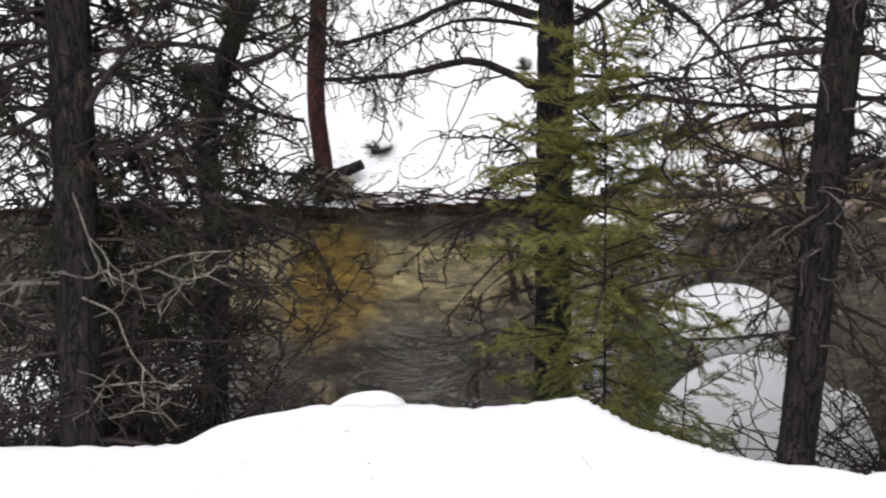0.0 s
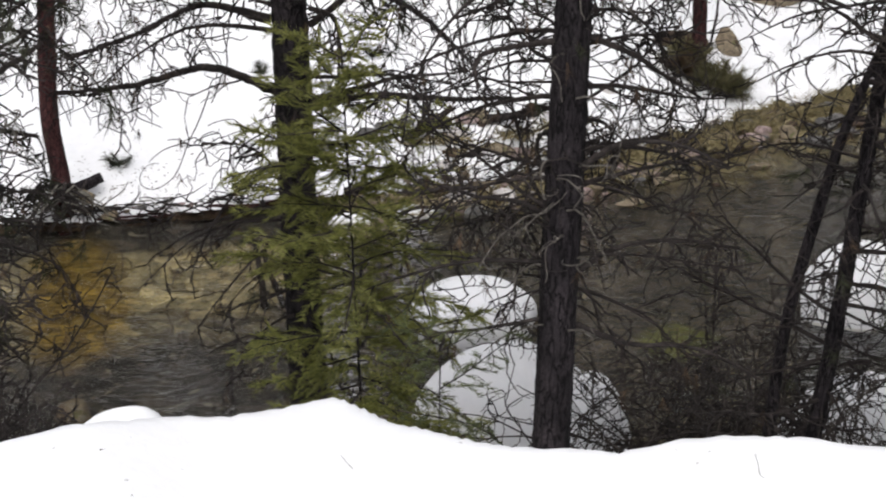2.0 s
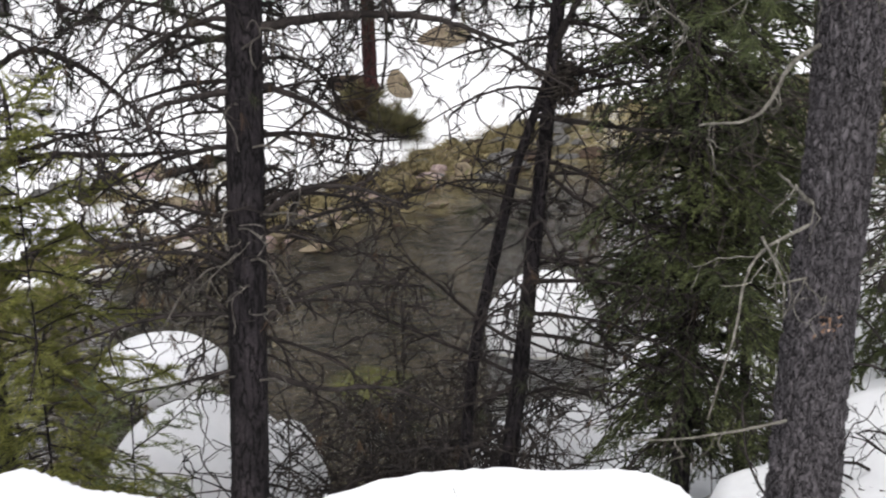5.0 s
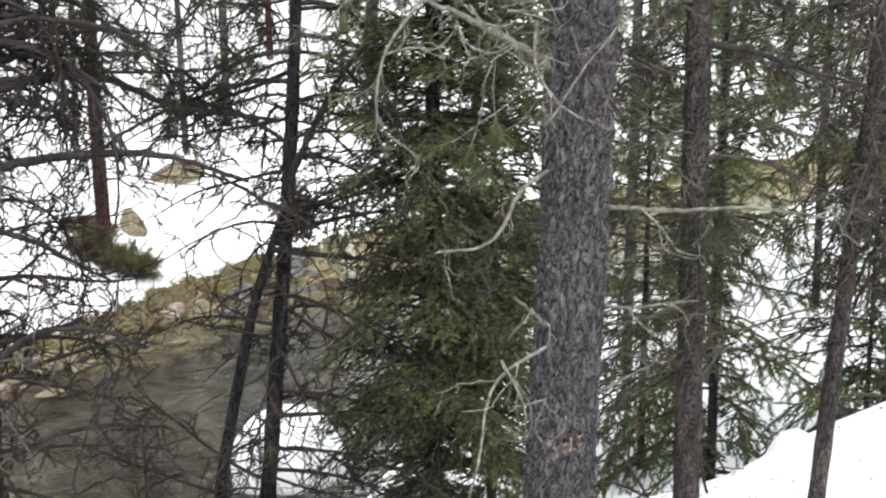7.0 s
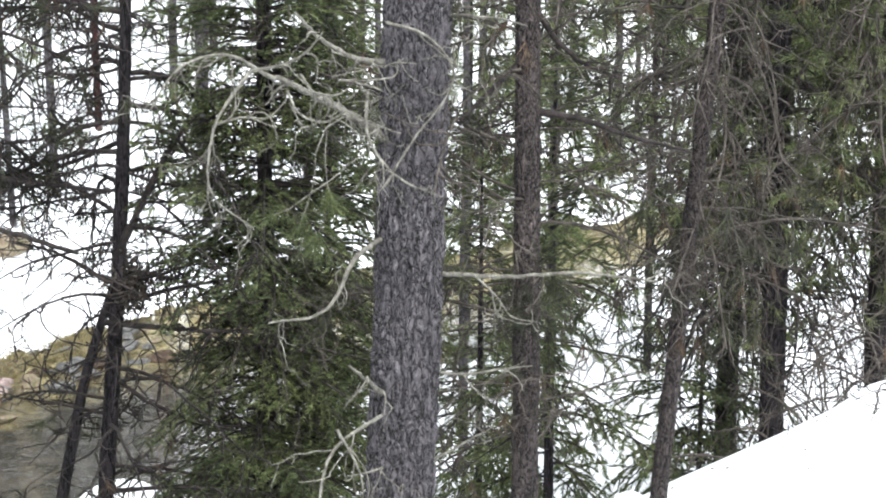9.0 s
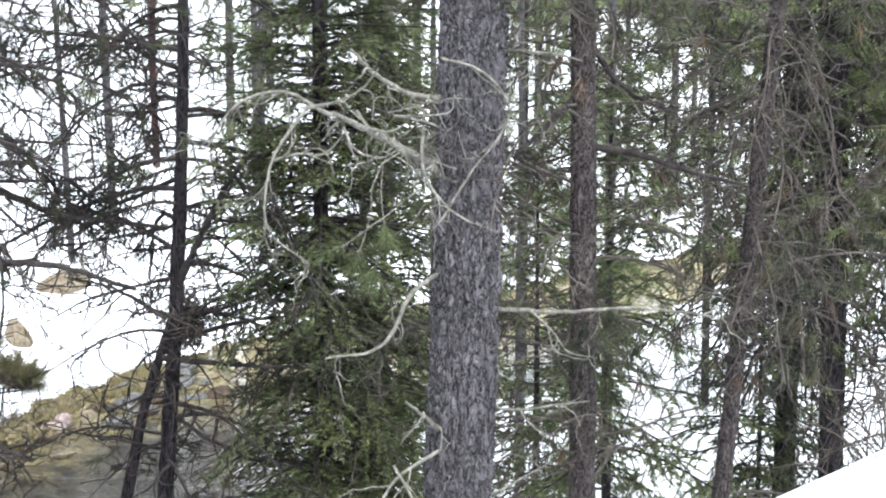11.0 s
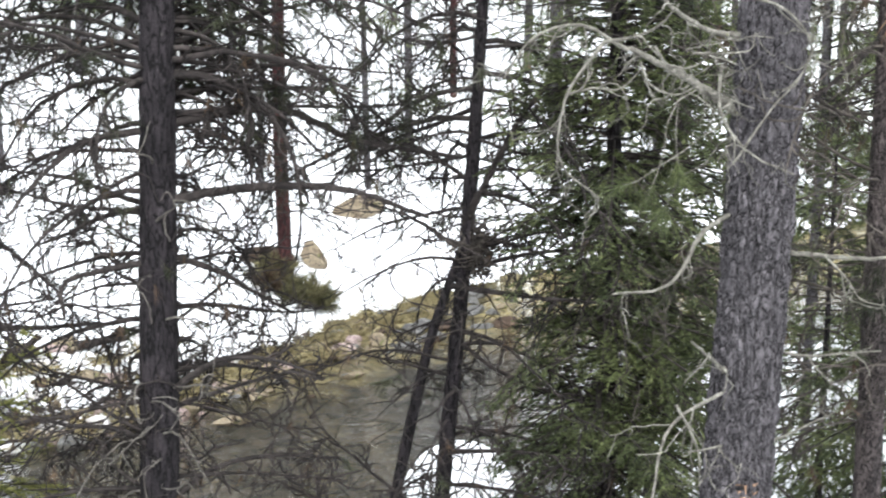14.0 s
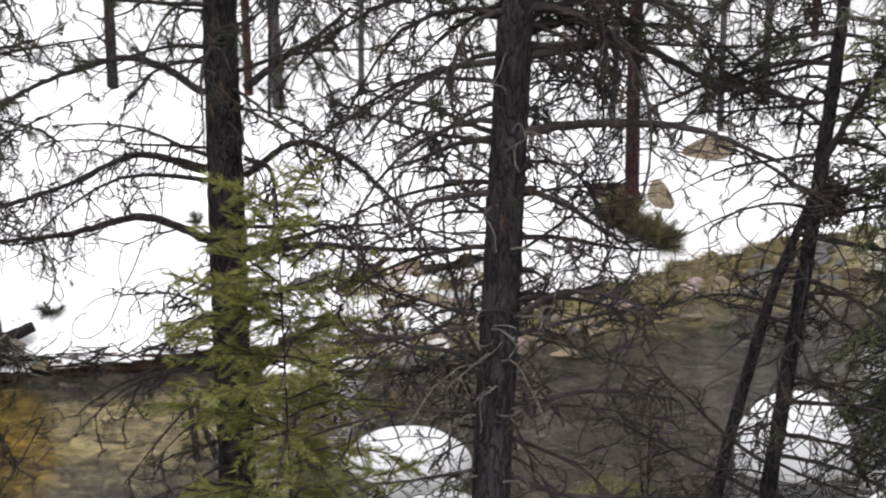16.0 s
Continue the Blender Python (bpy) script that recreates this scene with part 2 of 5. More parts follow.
# ---- mesh tools ----
def mesh_object(name, verts, faces, mat, parent=None, label="", smooth=True, kind="", slots=None):
    """One mesh from arrays: faces is a list of (k, n) index arrays, n = 3 or 4."""
    me = bpy.data.meshes.new(name)
    verts = np.asarray(verts, np.float32)
    faces = [np.asarray(f, np.int32) for f in faces if len(f)]
    loops = np.concatenate([f.ravel() for f in faces])
    sizes = np.concatenate([np.full(len(f), f.shape[1], np.int32) for f in faces])
    me.vertices.add(len(verts))
    me.vertices.foreach_set("co", verts.ravel())
    me.loops.add(len(loops))
    me.loops.foreach_set("vertex_index", loops)
    me.polygons.add(len(sizes))
    me.polygons.foreach_set("loop_start", np.concatenate([[0], np.cumsum(sizes)[:-1]]).astype(np.int32))
    me.polygons.foreach_set("loop_total", sizes)
    me.polygons.foreach_set("use_smooth", np.full(len(sizes), smooth))
    for x in mat if isinstance(mat, (list, tuple)) else [mat]:
        me.materials.append(x)
    if slots is not None:
        me.polygons.foreach_set("material_index", np.asarray(slots, np.int32))
    me.update(calc_edges=True)
    ob = new(name, me)
    if parent is not None:
        ob.parent = parent
    return tagged(ob, label, kind=kind)


class Rods:
    """Gathers thin tapered rods (limbs, twigs, stems) into one mesh."""

    def __init__(self):
        self.sets = {}

    def add(self, pts, radii, sides=4):
        self.sets.setdefault((len(pts), sides), []).append((pts, radii))

    def arrays(self):
        vs, fs, base = [], [], 0
        for (n, k), rods in self.sets.items():
            p = np.array([r[0] for r in rods])
            w = np.array([r[1] for r in rods])
            t = np.gradient(p, axis=1)
            t /= np.linalg.norm(t, axis=2, keepdims=True) + 1e-9
            ref = np.where(np.abs(t[:, :1, 2:3]) > 0.8, [[[1.0, 0, 0]]], [[[0, 0, 1.0]]])
            u = np.cross(t, np.broadcast_to(ref, t.shape))
            u /= np.linalg.norm(u, axis=2, keepdims=True) + 1e-9
            v = np.cross(t, u)
            a = np.arange(k) * 2 * np.pi / k
            ring = p[:, :, None] + w[:, :, None, None] * (u[:, :, None] * np.cos(a)[:, None] + v[:, :, None] * np.sin(a)[:, None])
            vs.append(ring.reshape(-1, 3))
            i, j, q = np.meshgrid(np.arange(len(rods)), np.arange(n - 1), np.arange(k), indexing="ij")
            at = lambda jj, qq: base + (i * n + jj) * k + qq % k
            fs.append(np.stack([at(j, q), at(j, q + 1), at(j + 1, q + 1), at(j + 1, q)], -1).reshape(-1, 4))
            base += len(rods) * n * k
        return np.concatenate(vs), fs

    def build(self, name, mat, parent, label="", kind="stuff"):
        if not self.sets:
            return None
        v, f = self.arrays()
        return mesh_object(name, v, f, mat, parent, label, kind=kind)


class Needles:
    """Gathers needles, each one slim blade, into one mesh."""

    def __init__(self):
        self.a, self.b, self.w = [], [], []

    def add(self, base, tip, width):
        self.a.append(np.atleast_2d(base)), self.b.append(np.atleast_2d(tip)), self.w.append(np.full(len(np.atleast_2d(base)), width))

    def build(self, name, mat, parent, label=""):
        if not self.a:
            return None
        a, b, w = np.concatenate(self.a), np.concatenate(self.b), np.concatenate(self.w)[:, None]
        d = b - a
        r = np.random.RandomState(len(a)).normal(size=d.shape)
        s = np.cross(d, r)
        s *= w / (np.linalg.norm(s, axis=1, keepdims=True) + 1e-9)
        v = np.stack([a + s, b, a - s], 1).reshape(-1, 3)
        return mesh_object(name, v, [np.arange(len(v)).reshape(-1, 3)], mat, parent, label, smooth=False, kind="stuff")


def unit(v):
    v = np.asarray(v, float)
    return v / (np.linalg.norm(v) + 1e-9)


def bent(rng, start, way, length, n, droop=0.0, wander=0.15):
    """The line of a limb that leaves start along way and bends on."""
    p, d, out, step = np.array(start, float), unit(way), [], length / (n - 1)
    curl = rng.normal(size=3) * wander
    for k in range(n):
        out.append(p.copy())
        p = p + d * step
        d = unit(d + (curl + rng.normal(size=3) * wander + np.array([0, 0, -droop])) / (n - 1) * 2)
    return np.array(out)


def eased(points, n):
    """A smooth line through a few points."""
    p = np.asarray(points, float)
    s = np.concatenate([[0], np.cumsum(np.linalg.norm(np.diff(p, axis=0), axis=1))])
    m = np.gradient(p, s, axis=0)
    u = np.linspace(0, s[-1], n)
    k = np.clip(np.searchsorted(s, u, side="right") - 1, 0, len(p) - 2)
    h = (s[k + 1] - s[k])[:, None]
    t = ((u - s[k])[:, None]) / h
    return (2 * t**3 - 3 * t**2 + 1) * p[k] + (t**3 - 2 * t**2 + t) * h * m[k] + (-2 * t**3 + 3 * t**2) * p[k + 1] + (t**3 - t**2) * h * m[k + 1]


def tuft(nd, rng, at, way, size=0.16, count=34, width=0.0032):
    """A brush of long pine needles round a twig's end."""
    w = unit(way)
    base = at - w * rng.uniform(0, size * 0.7, (count, 1))
    d = rng.normal(size=(count, 3))
    d = d - (d @ w)[:, None] * w
    d /= np.linalg.norm(d, axis=1, keepdims=True) + 1e-9
    lean = rng.uniform(0.25, 1.5, (count, 1))
    t = d * lean + w
    t /= np.linalg.norm(t, axis=1, keepdims=True)
    tip = base + t * size * rng.uniform(0.7, 1.15, (count, 1)) + np.array([0, 0, -0.12 * size])
    nd.add(base, tip, width)


def twiggy(rods, nd, rng, line, r0, dens=5.0, reach=0.5, droop=0.5, twigs=4, green=0.0, fine=0.0045, hook=0.9, tuft_size=0.16, count=30, from_=0.12, rust=None, rusty=0.0, width=0.0032):
    """Side branches and twigs along a limb's line; green: the share of ends that carry a tuft."""
    length = np.linalg.norm(np.diff(line, axis=0), axis=1).sum()
    n = len(line)
    for _ in range(max(2, int(length * dens))):
        s = rng.uniform(from_, 1.0)
        k = min(int(s * (n - 1)), n - 2)
        p = line[k] + (line[k + 1] - line[k]) * (s * (n - 1) - k)
        along = unit(line[k + 1] - line[k])
        side = np.cross(along, [0, 0, 1]) * rng.choice([-1, 1]) + np.array([0, 0, rng.normal(-0.15, 0.5)])
        sub = bent(rng, p, along * rng.uniform(0.2, 1.0) + side * rng.uniform(0.5, 1.0), reach * rng.uniform(0.35, 1.1) * (1.05 - 0.55 * s), 8, droop * rng.uniform(0.0, 1.8), 0.5 + 0.3 * hook)
        rr = max(fine * 1.45, min(r0 * 0.6, 0.017) * rng.uniform(0.5, 1.0))
        rods.add(sub, np.linspace(rr, fine * 0.8, 8), 3)
        for _ in range(rng.randint(1, twigs + 1)):
            q = rng.randint(1, 8)
            a2 = unit(sub[min(q + 1, 7)] - sub[q - 1])
            tw = bent(rng, sub[q], a2 * 0.5 + rng.normal(size=3) * 0.55 + np.array([0, 0, -0.35 * droop]), rng.uniform(0.12, 0.5) * min(1.2, reach * 1.6), 7, droop * rng.uniform(-0.6, 1.8), hook * 1.9)
            rods.add(tw, np.linspace(fine, fine * 0.55, 7), 3)
            if rng.rand() < green:
                tuft(nd, rng, tw[-1], tw[-1] - tw[-2], tuft_size, count, width)
            elif rust is not None and rng.rand() < rusty:
                tuft(rust, rng, tw[-1], (rng.normal() * 0.2, rng.normal() * 0.2, -1), 0.11, 14, 0.003)
        if rng.rand() < green:
            tuft(nd, rng, sub[-1], sub[-1] - sub[-2], tuft_size, count, width)


def trunk_mesh(name, line, radii, mat, parent, sides=22, furrow=0.06, seed=1, label="", flare=0.35, gap=0.06, plates=None):
    """A tapered trunk with furrowed bark along its line, wider at the foot."""
    rng = np.random.RandomState(seed)
    length = np.linalg.norm(np.diff(line, axis=0), axis=1).sum()
    n = max(12, int(length / gap))
    p = eased(line, n)
    h = np.linspace(0, length, n)
    r = np.interp(h, np.linspace(0, length, len(radii)), radii) * (1 + flare * np.exp(-h / 0.22))
    a = np.arange(sides) * 2 * np.pi / sides
    A, Hh = np.meshgrid(a, h)
    wob = np.zeros_like(A)
    for k in range(7):
        c, z = rng.randint(2, max(4, sides // 2 - 1)), rng.uniform(3, 26)
        wob += np.sin(c * A + z * Hh + rng.uniform(0, 6) + 1.6 * np.sin(rng.uniform(2, 9) * Hh + A)) * rng.uniform(0.4, 1.0)
    wob = np.sign(wob) * np.abs(wob) ** 0.7 / 3
    R = r[:, None] * (1 + furrow * wob + furrow * 0.6 * rng.normal(size=A.shape))
    if plates:  # raised flakes with gaps between them
        cw, ch, depth = plates
        n_a = max(6, int(2 * np.pi * radii[1] / cw))
        ca, cz = A / (2 * np.pi) * n_a, Hh / ch + 0.35 * np.sin(A * 3 + 7 * Hh)
        jit = rng.rand(2, n_a, 4096)
        near = np.full((2,) + A.shape, 9.0)
        tone, tones = np.zeros(A.shape), rng.rand(n_a, 4096)
        for da in (-1, 0, 1):
            for dz in (-1, 0, 1):
                ia, iz = (np.floor(ca).astype(int) + da) % n_a, np.floor(cz).astype(int) + dz
                q = np.hypot(np.floor(ca) + da + jit[0][ia, iz % 4096] - ca, iz + jit[1][ia, iz % 4096] - cz)
                tone = np.where(q < near[0], tones[ia, iz % 4096], tone)
                near[1] = np.minimum(near[1], np.maximum(near[0], q))
                near[0] = np.minimum(near[0], q)
        R = R + depth * (np.clip((near[1] - near[0]) / 0.5, 0, 1) ** 0.7 - 1 + 0.6 * tone)
    t = np.gradient(p, axis=0)
    t /= np.linalg.norm(t, axis=1, keepdims=True)
    u = np.cross(t, [0, 1.0, 0])
    u /= np.linalg.norm(u, axis=1, keepdims=True)
    v = np.cross(t, u)
    V = p[:, None] + R[:, :, None] * (u[:, None] * np.cos(A)[:, :, None] + v[:, None] * np.sin(A)[:, :, None])
    i, q = np.meshgrid(np.arange(n - 1), np.arange(sides), indexing="ij")
    f = np.stack([i * sides + q, (i + 1) * sides + q, (i + 1) * sides + (q + 1) % sides, i * sides + (q + 1) % sides], -1).reshape(-1, 4)
    return mesh_object(name, V.reshape(-1, 3), [f], mat, parent, label)


def thing(name, label, category, at=(0, 0, 0), group=""):
    ob = new(name)
    ob.empty_display_size = 0.2
    ob.location = at
    return tagged(ob, label, category, group)



# ---- the ground: road edge and plowed bank, slope, creek, snowy hill ----
def curve(x, pts, e=0.35):
    """A rounded line through a few points."""
    px, py = np.array(pts).T
    x = np.asarray(x, float)
    return sum(np.interp(x + k * e, px, py) for k in (-2, -1, 0, 1, 2)) / 5


def far_bank(x):
    return curve(x, [(-400, 10), (-40, 19.5), (-12, 22.3), (-4, 22.85), (-1.2, 23.1), (1, 23.6), (4.6, 24.3), (8.2, 26.8), (10.2, 28.6), (12.5, 29.8), (17, 31.2), (25, 33), (40, 37), (400, 200)])


def near_bank(x):
    return curve(x, [(-400, -5), (-40, 11.5), (-12, 14.6), (-5, 14.8), (-1, 14.6), (2.5, 14.6), (4.5, 14.6), (6.0, 15.1), (7.5, 16.2), (9.5, 18.6), (12, 21.3), (14, 22.6), (17.5, 23.6), (20, 26.0), (25, 29.0), (40, 33.5), (400, 195)])


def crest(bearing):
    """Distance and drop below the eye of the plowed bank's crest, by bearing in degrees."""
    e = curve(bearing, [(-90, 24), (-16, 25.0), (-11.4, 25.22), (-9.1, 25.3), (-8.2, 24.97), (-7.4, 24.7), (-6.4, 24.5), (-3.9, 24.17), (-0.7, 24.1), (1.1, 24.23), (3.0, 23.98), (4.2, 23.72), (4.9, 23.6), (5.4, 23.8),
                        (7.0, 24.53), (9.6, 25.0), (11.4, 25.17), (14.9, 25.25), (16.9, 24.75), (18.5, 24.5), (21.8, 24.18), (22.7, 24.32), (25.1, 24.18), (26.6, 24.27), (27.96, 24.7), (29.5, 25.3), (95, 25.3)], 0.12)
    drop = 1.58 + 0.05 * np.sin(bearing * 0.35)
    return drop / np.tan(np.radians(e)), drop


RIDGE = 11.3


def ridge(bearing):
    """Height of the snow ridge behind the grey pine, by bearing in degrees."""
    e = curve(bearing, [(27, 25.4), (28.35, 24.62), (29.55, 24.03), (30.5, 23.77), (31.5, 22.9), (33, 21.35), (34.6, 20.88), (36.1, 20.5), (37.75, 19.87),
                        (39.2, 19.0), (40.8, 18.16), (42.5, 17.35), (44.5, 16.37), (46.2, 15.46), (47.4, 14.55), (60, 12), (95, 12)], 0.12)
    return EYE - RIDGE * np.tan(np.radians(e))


def wavy(x, y):
    return (np.sin(x * 1.3 + 0.7 * np.sin(y * 0.9)) * np.sin(y * 1.1 + 1.2) + 0.5 * np.sin(x * 2.9 + y * 2.3) * np.sin(y * 2.1 - x)) / 1.5


def ground(x, y):
    x, y = np.asarray(x, float), np.asarray(y, float)
    r = np.hypot(x, y) + 1e-6
    b = np.degrees(np.arctan2(x, y))
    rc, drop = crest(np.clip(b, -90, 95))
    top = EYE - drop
    yn, yf = near_bank(x), far_bank(x)
    # near side
    rn = np.maximum(r * yn / np.maximum(y, 0.1), rc + 4)
    u = np.clip((r - rc) / (rn - rc), 0, 1)
    slope = 0.3 + (top - 0.3) * (1 - u) ** 1.6 + 0.12 * wavy(x, y) * np.clip((r - rc - 1.0) / 3, 0, 1)
    lip = 0.10 * np.exp(-(((r - rc) / 0.7) ** 2))
    flat = EYE - 1.7 + (top - EYE + 1.7 - 0.10) * np.clip(r / rc, 0, 1) ** 2 + lip
    near = np.where(r < rc, flat, np.minimum(slope, top))
    out = np.clip((r - rc + 0.5) / 0.5, 0, 3)
    near = np.where(r < rc, np.minimum(flat, top - 0.02 * (1 - out) ** 2), near)
    near = np.where((y < 0.5) | (np.abs(b) > 88), EYE - 1.7 + 0.03 * wavy(x, y), near)
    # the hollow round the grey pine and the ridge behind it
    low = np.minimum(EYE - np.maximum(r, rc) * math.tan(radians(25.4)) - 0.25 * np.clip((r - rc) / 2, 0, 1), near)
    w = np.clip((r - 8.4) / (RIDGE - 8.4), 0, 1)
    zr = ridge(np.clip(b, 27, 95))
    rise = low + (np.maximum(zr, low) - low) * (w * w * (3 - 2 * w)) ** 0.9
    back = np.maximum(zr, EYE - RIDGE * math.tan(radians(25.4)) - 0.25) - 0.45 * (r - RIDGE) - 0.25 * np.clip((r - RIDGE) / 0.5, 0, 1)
    f = np.clip((r - RIDGE - 1.2) / 4, 0, 1)
    back = back * (1 - f) + np.minimum(slope, 7.0) * f
    side = np.clip((b - 27.6) / 1.2, 0, 1) * (y > 0.5) * (b < 88)
    near = near * (1 - side) + np.where(r < RIDGE, rise, back) * side
    # far side
    d = np.maximum(y - yf, 0)
    far = 0.2 + 0.33 * d + 0.25 * wavy(x * 0.35, y * 0.35) * np.clip(d / 3, 0, 1) + 0.05 * wavy(x, y)
    far = np.minimum(far, 20 + 0.03 * d)
    # creek bed between the banks, with a step at each edge
    jag = 0.12 * np.sin(x * 3.1 + np.sin(x * 1.7)) + 0.07 * np.sin(x * 7.3)
    sn = np.clip((y - yn - jag) / 0.8, 0, 1)
    sf = np.clip((yf - y + 0.9) / 1.0, 0, 1)
    sn, sf = (s * s * (3 - 2 * s) for s in (sn, sf))
    bed = -0.34 + 0.24 * np.exp(-((yf - y) / 1.4) ** 2) + 0.09 * wavy(x * 1.6, y * 1.6) + 0.05 * np.sin(x * 6.1 + y * 2) * np.sin(y * 7.7)
    z = np.where(y < (yn + yf) / 2, near * (1 - sn) + bed * sn, far * (1 - sf) + bed * sf)
    return z


def at_ground(x, y, dz=0.0):
    return (x, y, float(ground(x, y)) + dz)


# ---- ground mesh: one sheet out to the horizon, finest where the eye passes ----
bear = np.concatenate([np.arange(-180, -20, 4.0), np.arange(-20, 52, 0.36), np.arange(52, 180, 4.0)])
ring = np.concatenate([np.geomspace(0.3, 2.4, 8), np.arange(2.5, 5.2, 0.03), np.arange(5.2, 7, 0.08), np.arange(7, 9.8, 0.2), np.arange(9.8, 11.6, 0.06), np.arange(11.6, 14, 0.2), np.concatenate([np.arange(14, 33, 0.17)]), np.arange(33, 60, 0.5), np.geomspace(60, 900, 32)])
BB, RR = np.meshgrid(np.radians(bear), ring)
gx, gy = RR * np.sin(BB), RR * np.cos(BB)
gz = ground(gx, gy)
gz += 0.004 * np.sin(gx * 9 + 2 * np.sin(gy * 5)) * np.sin(gy * 8) * (RR < 8)
lump = lambda b, r, w, h: h * np.exp(-(((gx - r * math.sin(radians(b))) ** 2 + (gy - r * math.cos(radians(b))) ** 2) ** 2 / w**4))
gz += lump(-2.6, 4.6, 0.205, 0.41) + lump(7.7, 4.2, 0.07, 0.17)
nb, nr = len(bear), len(ring)
gi, gj = np.meshgrid(np.arange(nr - 1), np.arange(nb), indexing="ij")
gf = np.stack([gi * nb + gj, gi * nb + (gj + 1) % nb, (gi + 1) * nb + (gj + 1) % nb, (gi + 1) * nb + gj], -1).reshape(-1, 4)
cap = np.array([[0, (k + 1) % nb, k] for k in range(1, nb - 1)])
fc = lambda a: a.ravel()[gf].mean(axis=1)
fx, fy, fz = fc(gx), fc(gy), fc(gz)
dn, df = fy - near_bank(fx), far_bank(fx) - fy
slots = np.zeros(len(gf), int)
slots[(dn > 0) & (df > -0.3) & (fz < 0.06)] = 1
gnd = mesh_object("ground", np.stack([gx, gy, gz], -1).reshape(-1, 3), [gf, cap], [SNOW, BED], kind="structure", slots=np.concatenate([slots, np.zeros(len(cap), int)]),
            label="deep old snow over a road edge, slope and hill")
dfv = (far_bank(gx) - gy).ravel()
vx, vy = gx.ravel(), gy.ravel()
wide = np.interp(vx, [-4, -2.5, 0.5, 3, 6, 9, 14], [0.2, 3.2, 3.0, 1.2, 1.3, 2.5, 5.0])
for patch, val in (("gravel", np.clip(np.where(vx < 2, 1.55, 1.15) - dfv / wide, 0, 1) * np.maximum(np.clip((dfv - 0.5) / 0.8, 0, 1), np.clip((vx - 2) / 1.0, 0, 1))), ("ochre", np.clip(1.15 - 0.8 * (((vx + 1.4) / 0.75) ** 2 + ((vy - 20.9) / 2.0) ** 2), 0, 1)), ("moss", np.clip(1.2 - 0.7 * (((vx - 5.7) / 0.5) ** 2 + ((vy - 18.9) / 0.5) ** 2), 0, 1))):
    gnd.data.attributes.new(patch, "FLOAT", "POINT").data.foreach_set("value", val.astype(np.float32))

wx = np.concatenate([np.linspace(-400, -20, 20), np.linspace(-18, 30, 160), np.linspace(32, 400, 20)])
wt = np.linspace(0, 1, 12)
wy = (near_bank(wx) - 0.5)[:, None] * (1 - wt) + (far_bank(wx) + 0.5)[:, None] * wt
wv = np.stack([np.repeat(wx[:, None], 12, 1), wy, np.zeros_like(wy)], -1).reshape(-1, 3)
wi, wj = np.meshgrid(np.arange(len(wx) - 1), np.arange(11), indexing="ij")
wf = np.stack([wi * 12 + wj, (wi + 1) * 12 + wj, (wi + 1) * 12 + wj + 1, wi * 12 + wj + 1], -1).reshape(-1, 4)
water = mesh_object("water", wv, [wf], WATER, kind="structure", label="shallow clear brown creek with small ripples")
water.visible_shadow = False

# the far bank: a lip of snow over a low face of earth, along the water's edge
sx = np.concatenate([np.arange(-30, -8, 0.4), np.arange(-8, 22, 0.06), np.arange(22, 60, 0.5)])
rngb = np.random.RandomState(2)
rag = np.interp(sx, [-1, 1.5, 3, 9, 11], [0.5, 0.6, 2.6, 2.6, 1.5]) * (0.10 * np.sin(sx * 3.1 + np.sin(sx * 1.7)) + 0.06 * np.sin(sx * 7.3) + 0.03 * rngb.normal(size=len(sx)) + 0.08 * np.sin(sx * 1.13 + 2))
prof = [(1.0, None, 0), (0.6, 0.25, 0), (0.3, 0.17, 0), (0.1, 0.11, 0), (0.0, 0.065, 0), (0.03, 0.045, 1), (0.14, 0.035, 1), (0.08, 0.012, 1), (0.05, -0.02, 1), (0.02, -0.06, 1)]
bv = []
for back, z, _ in prof:
    yy = far_bank(sx) - rag * (1 - back) + back
    zz = ground(sx, yy) - 0.015 if z is None else np.full(len(sx), z) + (0.02 * np.sin(sx * 2.3) + 0.012 * rngb.normal(size=len(sx)) if z > 0 else 0)
    bv.append(np.stack([sx + (0.02 * rngb.normal(size=len(sx)) if z else 0), yy, zz], -1))
bv = np.array(bv)
m_ = len(sx)
bi, bj = np.meshgrid(np.arange(len(prof) - 1), np.arange(m_ - 1), indexing="ij")
bf = np.stack([bi * m_ + bj, (bi + 1) * m_ + bj, (bi + 1) * m_ + bj + 1, bi * m_ + bj + 1], -1)
mesh_object("creek_bank", bv.reshape(-1, 3), [bf.reshape(-1, 4)], [SNOW, EARTH, GRAVEL], kind="structure", label="undercut creek bank of dark earth under a snow lip",
            slots=(np.array([p[2] for p in prof[1:]])[:, None] * np.where(sx[1:] > 4.2 + 0.5 * np.sin(sx[1:] * 6), 2, 1)).ravel())


# ---- trees ----
MATS = {"d": TWIG, "g": GREYTWIG}
BOUGHS = {}


def limb_line(tree, kind, thick, steps, *bends):
    """A main limb of one tree: dark or grey wood, thickness at the trunk, and its bends from root to tip."""
    BOUGHS.setdefault(tree, []).append((kind, thick, steps, bends))


